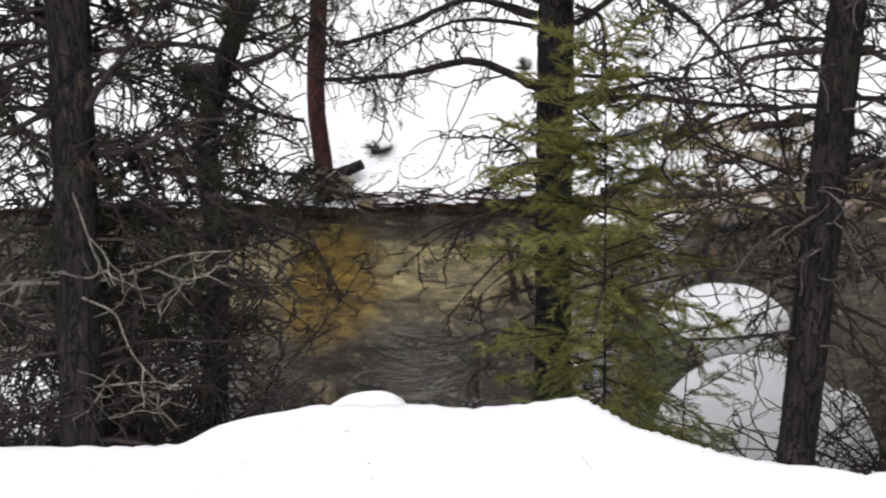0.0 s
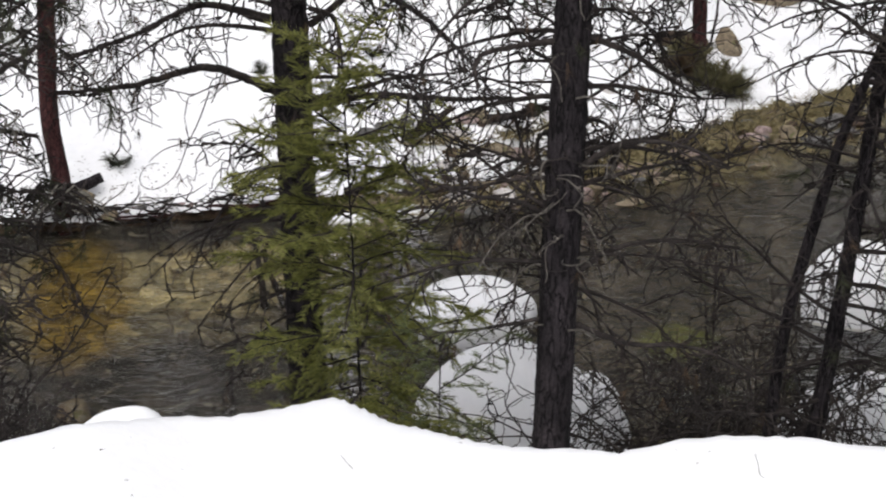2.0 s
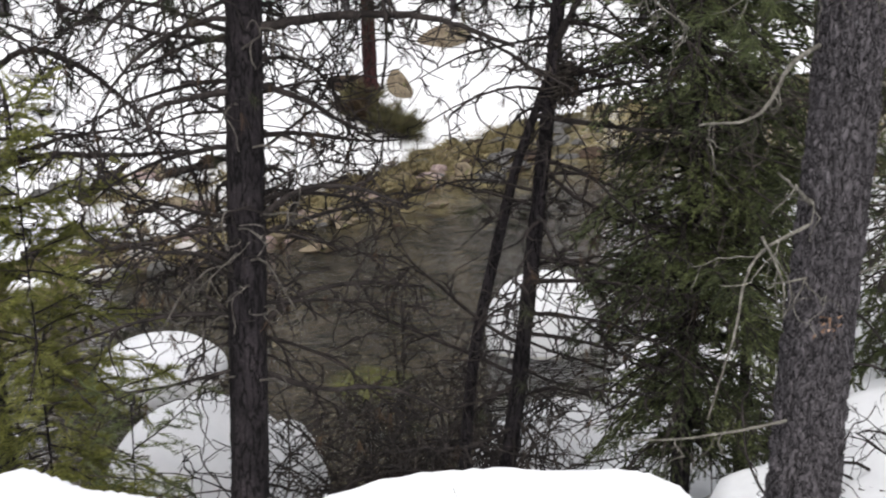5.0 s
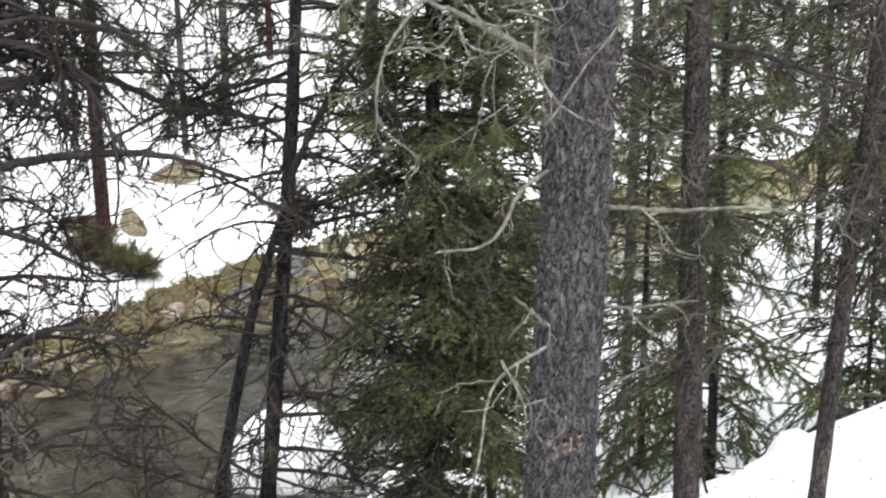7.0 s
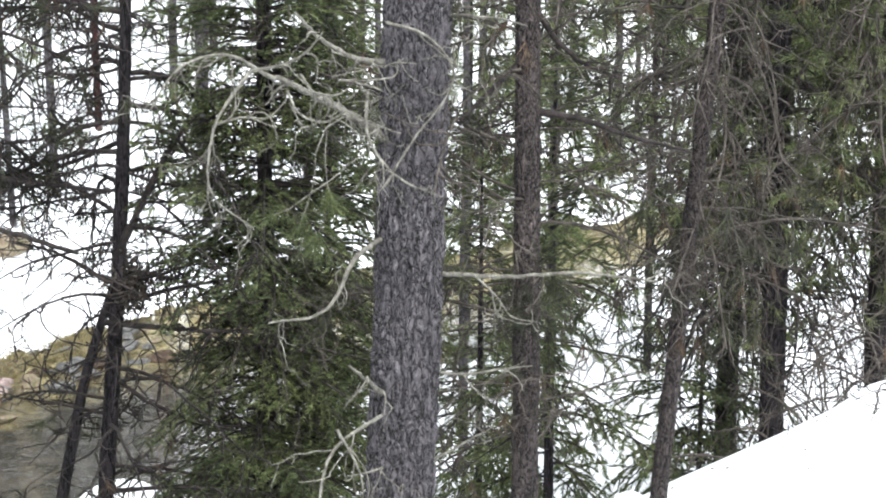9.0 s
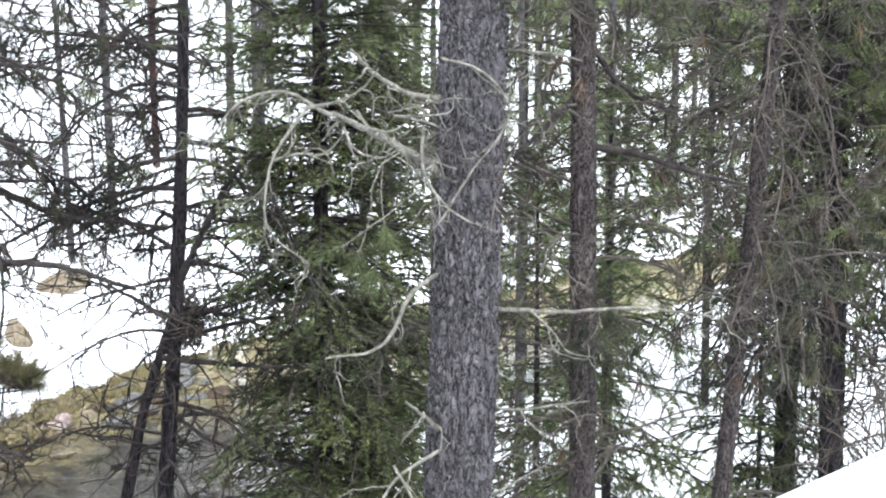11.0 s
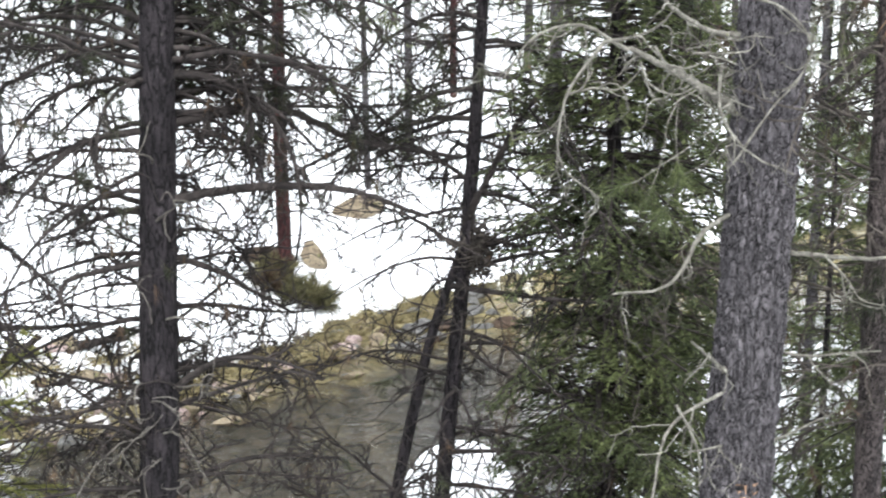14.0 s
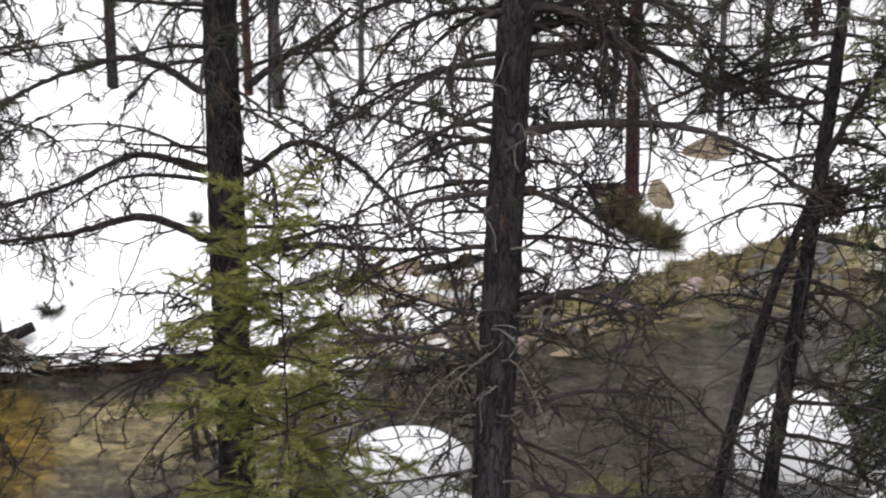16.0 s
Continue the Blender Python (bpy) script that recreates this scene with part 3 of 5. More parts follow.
limb_line("C", "d", 0.05, 35, (0.77, 14.48, 3.91), (0.23, 14.26, 4.18), (-0.41, 14.12, 4.08), (-1, 13.86, 4.09))
limb_line("C", "d", 0.04, 30, (0.73, 14.48, 4.51), (0.17, 14.38, 4.67), (-0.37, 14.29, 4.46), (-0.92, 14.17, 4.29))
limb_line("C", "d", 0.045, 30, (0.72, 14.48, 5.16), (0.2, 14.72, 5.41), (-0.38, 14.88, 5.27), (-0.94, 14.97, 5))
limb_line("C", "d", 0.045, 25, (1.05, 14.46, 5.21), (1.32, 14.28, 5.46), (1.6, 14.09, 5.68), (1.83, 13.88, 5.93))
limb_line("C", "d", 0.02, 15, (1.52, 14.12, 5.58), (1.64, 14, 5.36), (1.74, 13.89, 5.14))
limb_line("C", "d", 0.04, 35, (1.05, 14.46, 4.48), (1.47, 14.15, 4.81), (1.9, 13.77, 4.67), (2.25, 13.41, 4.35))
limb_line("C", "d", 0.03, 25, (1.05, 14.46, 4.62), (1.23, 14.3, 4.57), (1.27, 14.22, 4.31), (1.25, 14.14, 4.05))
limb_line("C", "d", 0.035, 20, (1.05, 14.46, 3.85), (1.49, 14.66, 3.89), (1.82, 14.86, 3.92), (2.35, 15.02, 3.91))
limb_line("C", "d", 0.045, 25, (1.05, 14.46, 3.8), (1.53, 14.13, 3.95), (2.08, 13.86, 3.98), (2.6, 13.55, 4.05))
limb_line("C", "d", 0.03, 30, (0.76, 14.48, 4.54), (0.15, 14.4, 4.67), (-0.41, 14.28, 4.44), (-1.01, 14.16, 4.29))
limb_line("C", "d", 0.02, 20, (0.81, 14.48, 3.06), (0.65, 14.32, 3.4), (0.42, 14.16, 3.56), (0.14, 14, 3.61))
limb_line("E", "d", 0.045, 35, (2.72, 11.69, 5.86), (3.48, 11.75, 5.93), (4.17, 11.87, 5.65), (4.92, 11.81, 5.51))
limb_line("E", "d", 0.045, 25, (2.74, 11.68, 5.35), (3.26, 11.39, 5.45), (3.78, 11.09, 5.45), (4.22, 10.7, 5.31))
limb_line("E", "d", 0.035, 20, (2.6, 11.71, 4.91), (2.23, 11.66, 4.89), (1.96, 11.57, 4.82), (1.95, 11.44, 4.64))
limb_line("E", "d", 0.03, 20, (2.63, 11.71, 5.31), (2.32, 11.91, 5.21), (2.07, 12.09, 5.06), (1.91, 12.25, 4.97))
limb_line("E", "d", 0.03, 20, (2.71, 11.69, 4.96), (3.08, 11.77, 4.8), (3.35, 11.87, 4.62), (3.68, 11.94, 4.41))
limb_line("E", "d", 0.035, 20, (2.63, 11.71, 5.83), (2.12, 11.64, 5.75), (1.83, 11.52, 5.56), (1.59, 11.39, 5.34))
limb_line("E", "d", 0.03, 25, (2.7, 11.69, 3.99), (2.98, 11.51, 4.23), (3.29, 11.31, 4.27), (3.64, 11.12, 4.15))
limb_line("E", "d", 0.03, 20, (2.65, 11.7, 3.53), (2.32, 11.6, 3.79), (1.99, 11.5, 3.88), (1.69, 11.37, 4.01))
limb_line("E", "d", 0.03, 20, (2.64, 11.71, 3.14), (2.97, 11.73, 3.37), (3.43, 11.71, 3.44), (3.93, 11.66, 3.38))
limb_line("E", "d", 0.03, 25, (2.64, 11.71, 2.88), (3.1, 11.59, 2.71), (3.59, 11.45, 2.7), (4.03, 11.3, 2.5))
limb_line("F", "d", 0.04, 25, (5.02, 11.99, 4.97), (5.15, 11.8, 5.39), (5.31, 11.63, 5.81), (5.54, 11.43, 6.19))
limb_line("F", "d", 0.03, 25, (4.94, 12.02, 4.5), (5.19, 11.68, 4.5), (5.42, 11.32, 4.52), (5.62, 10.94, 4.56))
limb_line("F", "d", 0.025, 15, (4.97, 12.01, 4.8), (4.69, 12.29, 5), (4.42, 12.55, 5.08))
limb_line("T1", "g", 0.022, 20, (-2.37, 10.54, 3.55), (-2.53, 10.33, 3.62), (-2.69, 10.12, 3.69), (-2.93, 9.88, 3.78))
limb_line("T1", "g", 0.02, 35, (-2.3, 10.55, 3.53), (-1.92, 10.47, 3.66), (-1.63, 10.28, 3.84), (-1.28, 10.12, 3.94))
limb_line("T1", "g", 0.015, 20, (-1.77, 10.3, 3.74), (-1.59, 10.24, 3.7), (-1.43, 10.18, 3.75), (-1.29, 10.12, 3.71))
limb_line("T1", "g", 0.016, 25, (-2.25, 10.41, 3.5), (-2.03, 10.29, 3.44), (-1.92, 10.16, 3.26), (-1.75, 10.05, 3.1))
limb_line("T1", "g", 0.018, 20, (-2.3, 10.55, 2.82), (-2.2, 10.44, 2.88), (-1.97, 10.35, 2.95), (-1.77, 10.25, 3.01))
limb_line("T1", "g", 0.012, 20, (-1.96, 10.32, 2.95), (-1.93, 10.25, 2.95), (-1.76, 10.22, 2.91), (-1.58, 10.18, 2.87))
limb_line("T1", "d", 0.014, 25, (-2.29, 10.55, 3.01), (-1.87, 10.44, 3.2), (-1.44, 10.26, 3.29), (-1.02, 10.05, 3.39))
limb_line("T1", "g", 0.012, 20, (-2.27, 10.35, 4.21), (-2.19, 10.27, 4.02), (-2.11, 10.18, 3.85), (-2.01, 10.1, 3.69))
limb_line("T1", "d", 0.035, 20, (-2.29, 10.55, 4.55), (-2.08, 10.39, 4.88), (-1.87, 10.23, 5.16), (-1.67, 10.06, 5.44))
limb_line("T1", "d", 0.03, 20, (-2.35, 10.54, 4.73), (-2.49, 10.37, 4.66), (-2.65, 10.19, 4.6), (-2.87, 10, 4.58))
limb_line("T1", "d", 0.03, 20, (-2.23, 10.57, 4.38), (-1.93, 10.46, 4.46), (-1.56, 10.35, 4.66), (-1.24, 10.22, 4.75))
limb_line("T2", "d", 0.05, 25, (-1.89, 12.86, 4.38), (-1.53, 12.82, 4.44), (-1.24, 12.68, 4.58), (-0.97, 12.56, 4.78))
limb_line("T2", "d", 0.045, 20, (-1.87, 12.86, 4.32), (-1.62, 13.03, 4.14), (-1.42, 13.19, 4), (-1.1, 13.36, 3.88))
limb_line("T2", "g", 0.03, 20, (-2.07, 12.83, 3.75), (-1.67, 12.69, 3.92), (-1.42, 12.52, 4.07), (-1.15, 12.35, 4.3))
limb_line("T2", "d", 0.03, 20, (-1.91, 12.86, 3.62), (-1.65, 12.79, 3.51), (-1.43, 12.72, 3.45), (-1.12, 12.65, 3.39))
limb_line("H", "g", 0.042, 30, (4.29, 6.99, 6.45), (4.08, 6.97, 6.58), (3.86, 6.98, 6.7), (3.64, 6.98, 6.79))
limb_line("H", "g", 0.014, 30, (3.66, 6.98, 6.78), (3.45, 6.95, 6.88), (3.22, 6.95, 6.83), (3.08, 6.94, 6.66))
limb_line("H", "g", 0.014, 45, (3.54, 6.89, 6.82), (3.38, 6.93, 6.58), (3.36, 6.92, 6.27), (3.49, 6.81, 6.14))
limb_line("H", "g", 0.011, 20, (3.38, 6.94, 6.58), (3.48, 6.9, 6.61), (3.6, 6.85, 6.61), (3.67, 6.82, 6.69))
limb_line("H", "g", 0.011, 25, (3.7, 6.87, 6.72), (3.73, 6.81, 6.62), (3.81, 6.73, 6.59), (3.87, 6.65, 6.64))
limb_line("H", "g", 0.014, 25, (3.54, 6.89, 6.81), (3.65, 6.81, 6.84), (3.71, 6.71, 6.9), (3.74, 6.62, 6.99))
limb_line("H", "g", 0.012, 20, (3.75, 6.84, 6.79), (3.78, 6.78, 6.72), (3.86, 6.7, 6.71), (3.9, 6.64, 6.76))
limb_line("H", "g", 0.026, 25, (4.31, 6.97, 6.81), (4.09, 6.94, 6.84), (3.9, 6.91, 6.93), (3.73, 6.85, 7.06))
limb_line("H", "g", 0.014, 35, (4.11, 6.87, 6.7), (4.08, 6.81, 6.49), (4.17, 6.7, 6.32), (4.31, 6.56, 6.24))
limb_line("H", "g", 0.011, 20, (3.92, 6.8, 6.76), (4.06, 6.74, 6.76), (4.16, 6.7, 6.79), (4.17, 6.71, 6.84))
limb_line("H", "g", 0.02, 40, (4.21, 6.92, 6), (4.06, 6.87, 5.95), (3.87, 6.84, 5.72), (3.57, 6.82, 5.7))
limb_line("H", "g", 0.022, 15, (4.25, 6.95, 5.23), (4.14, 6.87, 5.32), (3.98, 6.82, 5.45))
limb_line("H", "g", 0.016, 35, (4.25, 6.9, 5.18), (3.95, 6.92, 5.02), (3.83, 6.88, 4.65), (3.71, 6.86, 4.27))
limb_line("H", "g", 0.013, 20, (3.96, 6.9, 5.13), (3.99, 6.84, 5.04), (4.02, 6.78, 4.92), (4.01, 6.75, 4.79))
limb_line("H", "g", 0.02, 30, (4.5, 6.85, 5.82), (4.67, 6.55, 5.84), (4.89, 6.28, 5.88), (5.12, 6.02, 5.86))
limb_line("H", "g", 0.01, 20, (4.58, 6.68, 5.83), (4.62, 6.57, 5.75), (4.64, 6.47, 5.67), (4.7, 6.35, 5.66))
limb_line("H", "g", 0.015, 20, (4.18, 6.94, 4.17), (3.88, 6.96, 4.14), (3.58, 6.97, 4.14), (3.33, 6.94, 4.19))
limb_line("H", "g", 0.014, 20, (4.49, 6.86, 5.34), (4.56, 6.73, 5.35), (4.65, 6.59, 5.39), (4.74, 6.44, 5.43))
limb_line("H", "g", 0.012, 25, (4.15, 6.78, 7.01), (4.3, 6.67, 6.95), (4.39, 6.59, 6.79), (4.32, 6.61, 6.61))
limb_line("H", "g", 0.01, 20, (4.12, 6.74, 6.28), (4.23, 6.65, 6.51), (4.35, 6.56, 6.72), (4.35, 6.53, 6.97))
limb_line("I", "d", 0.0237, 20, (5.09, 7.06, 6.77), (4.96, 7.02, 6.7), (4.81, 7, 6.6), (4.67, 6.96, 6.5))
limb_line("I", "d", 0.0237, 20, (5.17, 7, 6.53), (5.24, 6.81, 6.52), (5.35, 6.59, 6.46), (5.54, 6.3, 6.39))
limb_line("I", "d", 0.0237, 20, (5.14, 7.02, 7.05), (5.28, 7.02, 6.88), (5.43, 7, 6.76), (5.63, 6.94, 6.68))
limb_line("J", "d", 0.0166, 20, (6.18, 6.96, 5.97), (6.1, 6.94, 5.74), (5.97, 6.96, 5.51), (5.82, 6.99, 5.31))


def limbs_of(tree, key, nd, rust, rng, dens=5.0, reach=0.55, green=0.0, hook=0.9, droop=0.6):
    for mat, rad, steps, bends in BOUGHS.get(key, []):
        line = eased(bends, steps)
        line[1:-1] += rng.normal(size=(len(line) - 2, 3)) * rad * 0.08
        one = Rods()
        one.add(line, np.linspace(rad, rad * 0.38, len(line)) * (0.6 if mat == "g" else 0.8) * rng.uniform(0.95, 1.07, len(line)), 8)
        limb = one.build("limb", MATS[mat], tree, "gnarled dark dead limb" if mat == "d" else "pale lichened dead limb", kind="")
        tw = Rods()
        twiggy(tw, nd, rng, line, rad * 0.5, dens * {'T1': 0.15, 'H': 1.5 if line[0][2] > 6.4 else 0.3, 'C': 1.9}.get(key, 1.0), reach, droop, 4, green, hook=hook, rust=rust, rusty={'C': 0.2}.get(key, 0.05) if mat == "d" else 0.0, fine={'H': 0.0035, 'I': 0.0035, 'J': 0.0035}.get(key, 0.0062))
        tw.build("twig_spray", MATS[mat], limb)


def pine(name, label, base, lean, height, r0, mat, seed, key="", limbs=40, low=0.0, high=7.4, reach=1.6, dens=5.0, green=0.15, green_up=0.5, sides=30,
         furrow=0.04, twig=None, droop=0.35, rise=0.1, needle=None, sub=0.5, hook=0.9, bends=None, gap=0.065, count=30, plates=(0.04, 0.14, 0.008), side=None, crown=4, group="pines on the creek slope", twigs=4, tsize=0.17, fine=0.0045, upper=0, upper_from=5.2, upper_green=0.2, green_from=0.0, single=True, rusty=0.05, nwide=0.0032, stout=1.0, clear=False, taper=(1.06, 1.0, 0.85, 0.6, 0.12)):
    """A pine: furrowed trunk, dead limbs with hooked twigs up to `high`, a needled crown above."""
    rng = np.random.RandomState(seed)
    tree = thing(name, label, "pine tree", group=group)
    b = np.array(at_ground(base[0], base[1]), float)
    foot = b - np.array([lean[0], lean[1], 1.0]) * 0.35
    top = b + np.array([lean[0], lean[1], 1.0]) * height
    line = np.array([foot, *(bends or []), top]) if bends else np.array([foot + (top - foot) * u for u in np.linspace(0, 1, 5)])
    if not bends:
        line[1:-1, :2] += rng.normal(size=(3, 2)) * 0.02
    trunk_mesh("trunk", line, [r0 * q for q in taper], mat, tree, sides, furrow, seed, gap=gap, plates=plates)
    path = eased(line, 80)
    at = lambda z: np.array([np.interp(z, path[:, 2], path[:, i]) for i in range(3)])
    nd, rust = Needles(), Needles()
    limbs_of(tree, key, nd, rust, rng, dens + 1, sub, hook=hook)
    whole = Rods()

    def bough(p, way, length, rad, droop, green, crowd, n=9):
        rods = Rods() if single else whole
        ln = bent(rng, p, way, length, n, droop, 0.3)
        rods.add(ln, np.linspace(rad, 0.004, n), 4)
        twiggy(rods, nd, rng, ln, rad, crowd, sub, droop + 0.2, twigs, green, hook=hook, count=count, tuft_size=tsize, fine=fine, width=nwide, rust=rust, rusty=rusty)
        if single:
            rods.build("branch", twig or TWIG, tree, kind="")

    for k in range(limbs):
        z = b[2] + low + (high - b[2] - low) * (k + rng.uniform(0, 1)) / limbs
        a = rng.uniform(0, 2 * np.pi)
        if clear and math.sin(a) < -0.35:  # the road side has lost its limbs
            a = -a
        length = reach * rng.uniform(0.35, 1.1)
        bough(at(z), (np.cos(a), np.sin(a), rise + rng.normal() * 0.25), length, (0.006 + 0.009 * length * rng.uniform(0.6, 1.2)) * stout, droop * rng.uniform(-0.2, 1.6), green if z > green_from else 0.0, dens)
    for k in range(upper):  # heavier boughs just above the dead ones
        a = rng.uniform(0, 2 * np.pi)
        if clear and math.sin(a) < -0.6:
            a = -a
        bough(at(upper_from + 2.4 * (k + rng.rand()) / upper), (np.cos(a), np.sin(a), 0.1 + rng.normal() * 0.2), reach * rng.uniform(0.6, 1.35), 0.022, 0.5, max(green, upper_green), dens)
    z0 = max(high, b[2] + 2.0, 7.6 if upper else 0)
    for k in range(crown):  # the needled top
        z = z0 + (b[2] + height - z0) * k / crown
        a = k * 2.4
        ln = bent(rng, at(min(z, b[2] + height - 0.1)), (np.cos(a), np.sin(a), 0.35), max(0.5, reach * 1.1 * (1 - 0.75 * k / crown)), 7, 0.2, 0.25)
        whole.add(ln, np.linspace(0.02, 0.006, 7), 4)
        twiggy(whole, nd, rng, ln, 0.02, 3.0, 0.6, 0.1, 2, green_up, count=12, tuft_size=max(0.2, tsize), width=nwide)
    whole.build("crown", twig or TWIG, tree)
    nd.build("foliage", needle or PINE, tree)
    rust.build("dead_foliage", DEADNEEDLE, tree, "rusty dead needles")
    return tree


def fir(name, label, base, height, radius, r0, needle, seed, lean=(0, 0), whorls=26, per=6, gap=0.08, droop=0.5, bare=0.25, width=0.0048, nl=0.042, twig=None, tip=0.0, each=26, flat=0.75, shape=None, group="firs on the creek slope"):
    """A fir: slim trunk, whorls of flat sprays densely set with short needles."""
    rng = np.random.RandomState(seed)
    tree = thing(name, label, "fir tree", group=group)
    b = np.array(at_ground(base[0], base[1]), float)
    height += base[2] - b[2]
    up = np.array([lean[0], lean[1], 1.0])
    trunk_mesh("trunk", np.array([b - up * 0.3, b + up * height * 0.3, b + up * height * 0.65, b + up * height]), [r0, r0 * 0.8, r0 * 0.5, 0.006], BARK, tree, 12, 0.04, seed)
    rods, nd = Rods(), Needles()
    for w in range(whorls):
        u = (w + 0.5) / whorls
        z = 0.06 + u * 0.93
        for k in range(per):
            a = rng.uniform(0, 2 * np.pi)
            L = radius * (1 - z) ** flat * rng.uniform(0.3, 1.2) + 0.12
            if shape:
                L = np.interp(b[2] + height * z, *zip(*shape)) * rng.uniform(0.45, 1.15) * (1 + 0.16 * (0.886 * math.cos(a) - 0.463 * math.sin(a)))
            zz = np.clip(z + rng.uniform(-0.5, 0.5) / whorls, 0.02, 0.99)
            p = b + up * height * zz
            ln = bent(rng, p, (np.cos(a), np.sin(a), 0.05 + 0.8 * (zz - 0.45) + rng.normal() * 0.12), L, 8, droop * (0.9 - zz), 0.16)
            rods.add(ln, np.linspace(0.004 + 0.006 * L, 0.003, 8), 4)
            s0 = bare * rng.uniform(0.5, 1.3) if zz < 0.7 else 0.05
            for s in np.arange(s0, 1.0, gap / max(L, 0.3)):
                kk = min(int(s * 7), 6)
                q = ln[kk] + (ln[kk + 1] - ln[kk]) * (s * 7 - kk)
                al = unit(ln[kk + 1] - ln[kk])
                for sg in (-1, 1):
                    if rng.rand() < 0.12:
                        continue
                    sd = np.cross(al, [0, 0, 1]) * sg
                    sl = (0.10 + 0.34 * L * (1 - s) * rng.uniform(0.5, 1.1)) * (0.7 + 0.5 * rng.rand())
                    tw = bent(rng, q, al * 0.75 + sd * 0.8 + np.array([0, 0, rng.normal() * (0.16 + 0.3 * tip) - 0.1]), sl, 4, (0.3 + tip) * droop, 0.2 + 0.3 * tip)
                    rods.add(tw, np.linspace(0.0028, 0.0015, 4), 3)
                    m = max(6, int(sl * 250 * each / 26))
                    t = rng.uniform(0.05, 1.05, (m, 1))
                    bp = tw[0] + (tw[-1] - tw[0]) * t + (tw[1] + tw[2] - tw[0] - tw[3]) * 0.9 * t * (1 - t)
                    wy_ = unit(tw[-1] - tw[0])
                    o = np.cross(wy_, [0, 0, 1])
                    ang = rng.uniform(0, 2 * np.pi, (m, 1))
                    out = o * np.cos(ang) * 1.0 + np.array([0, 0, 1.0]) * (np.abs(np.sin(ang)) * 0.7 - 0.15)
                    nd.add(bp, bp + (out * 0.85 + wy_ * 0.7) * nl * rng.uniform(0.7, 1.3, (m, 1)), width)
    rods.build("branchwork", twig or TWIG, tree)
    nd.build("foliage", needle, tree)
    return tree


# creek slope, from one end of the turn to the other
pine("pine_tree", "dark furrowed pine with tangled dead lower limbs", (-2.35, 10.54, 2.21), (0.007, 0.003), 13, 0.135, BARK, 11, "T1", clear=True, limbs=165, low=0.2, high=6.4, reach=1.6, dens=6.5, green=0.13, green_from=3.3, sub=0.6, count=34, upper=22, upper_green=0.2, hook=1.3, fine=0.0075, twigs=3)
pine("pine_tree", "slim dark pine leaning out over the creek", (-1.75, 12.85, 1.3), (0.10, 0.0), 11, 0.085, BARK, 12, "T2", clear=True, limbs=110, low=0.3, high=6.0, reach=1.25, dens=7, green=0.16, green_from=3.2, sub=0.5, count=30, upper=8, upper_green=0.16, hook=1.3, fine=0.0075, twigs=3,
     bends=[(-1.74, 12.86, 2.9), (-1.76, 12.87, 4.1), (-1.60, 12.87, 4.6), (-1.36, 12.9, 5.2), (-0.9, 12.9, 7.5)])
arching = pine("pine_tree", "straight dark pine with long arching dead limbs", (1.04, 14.47, 0.83), (-0.034, 0.0), 14, 0.155, BARK, 13, "C", limbs=40, low=0.8, high=6.6, reach=1.6, dens=5, green=0.03, sub=0.62, hook=1.3, upper=18, upper_green=0.1, rusty=0.2, fine=0.0068, twigs=3)
vine = Rods()
vine.add(eased([(0.21, 14.2, 4.0), (0.11, 14.2, 3.74), (0.02, 14.2, 3.56), (-0.04, 14.2, 3.4), (-0.09, 14.2, 3.3), (-0.21, 14.2, 3.2), (-0.28, 14.2, 3.18), (-0.37, 14.2, 3.22), (-0.38, 14.19, 3.27), (-0.35, 14.2, 3.35), (-0.28, 14.2, 3.4), (-0.22, 14.2, 3.4)], 40), np.linspace(0.006, 0.003, 40), 4)
vine.build("looped_twig", TWIG, arching, "thin twig hanging in a loop")
fir("young_fir", "small olive-green young fir behind the snowbank", (1.33, 12.5, 1.5), 3.25, 1.5, 0.014, YOUNGFIR, 14, lean=(-0.05, 0), whorls=15, per=5, gap=0.055, droop=0.6, each=24, bare=0.1, flat=0.42, width=0.0034, nl=0.078, tip=0.6)
fir("young_fir", "low dark young fir sticking out above the snowbank", (1.64, 10.9, 1.3), 1.75, 1.0, 0.006, DARKFIR, 34, whorls=6, per=4, gap=0.08, droop=0.6, each=20, bare=0.3, flat=0.5, width=0.0034, nl=0.06, tip=0.6)
ringed = pine("pine_tree", "dark furrowed pine ringed with dead twiggy limbs", (2.59, 11.72, 1.9), (0.015, -0.003), 13, 0.135, BARK, 15, "E", clear=True, limbs=66, low=1.9, high=6.7, reach=1.9, dens=5.5, green=0.03, green_from=4.5, sub=0.72, upper=66, upper_from=5.8, rusty=0.16, upper_green=0.25, hook=1.3, fine=0.0068, droop=0.5, twigs=3)
rng = np.random.RandomState(52)
for _ in range(18):  # pale bare twigs curling down in front of its trunk
    one, z = Rods(), rng.uniform(2.8, 6.2)
    a = rng.uniform(-1.3, 1.3)
    ln = bent(rng, (2.59 + 0.015 * (z - 1.9) - 0.03 + 0.12 * math.sin(a), 11.72 - 0.13 * math.cos(a), z), (math.sin(a) * 0.9, -0.6, 0.25), rng.uniform(0.35, 0.9), 9, 1.0, 0.7)
    one.add(ln, np.linspace(0.009, 0.0035, 9), 5)
    for q in (4, 6, 7):
        one.add(bent(rng, ln[q], rng.normal(size=3) + (0, 0, -0.5), rng.uniform(0.12, 0.3), 6, 0.6, 1.0), np.linspace(0.005, 0.003, 6), 4)
    one.build("pale_twig", PALETWIG, ringed, "pale weathered bare twig", kind="")
tufts = Needles()
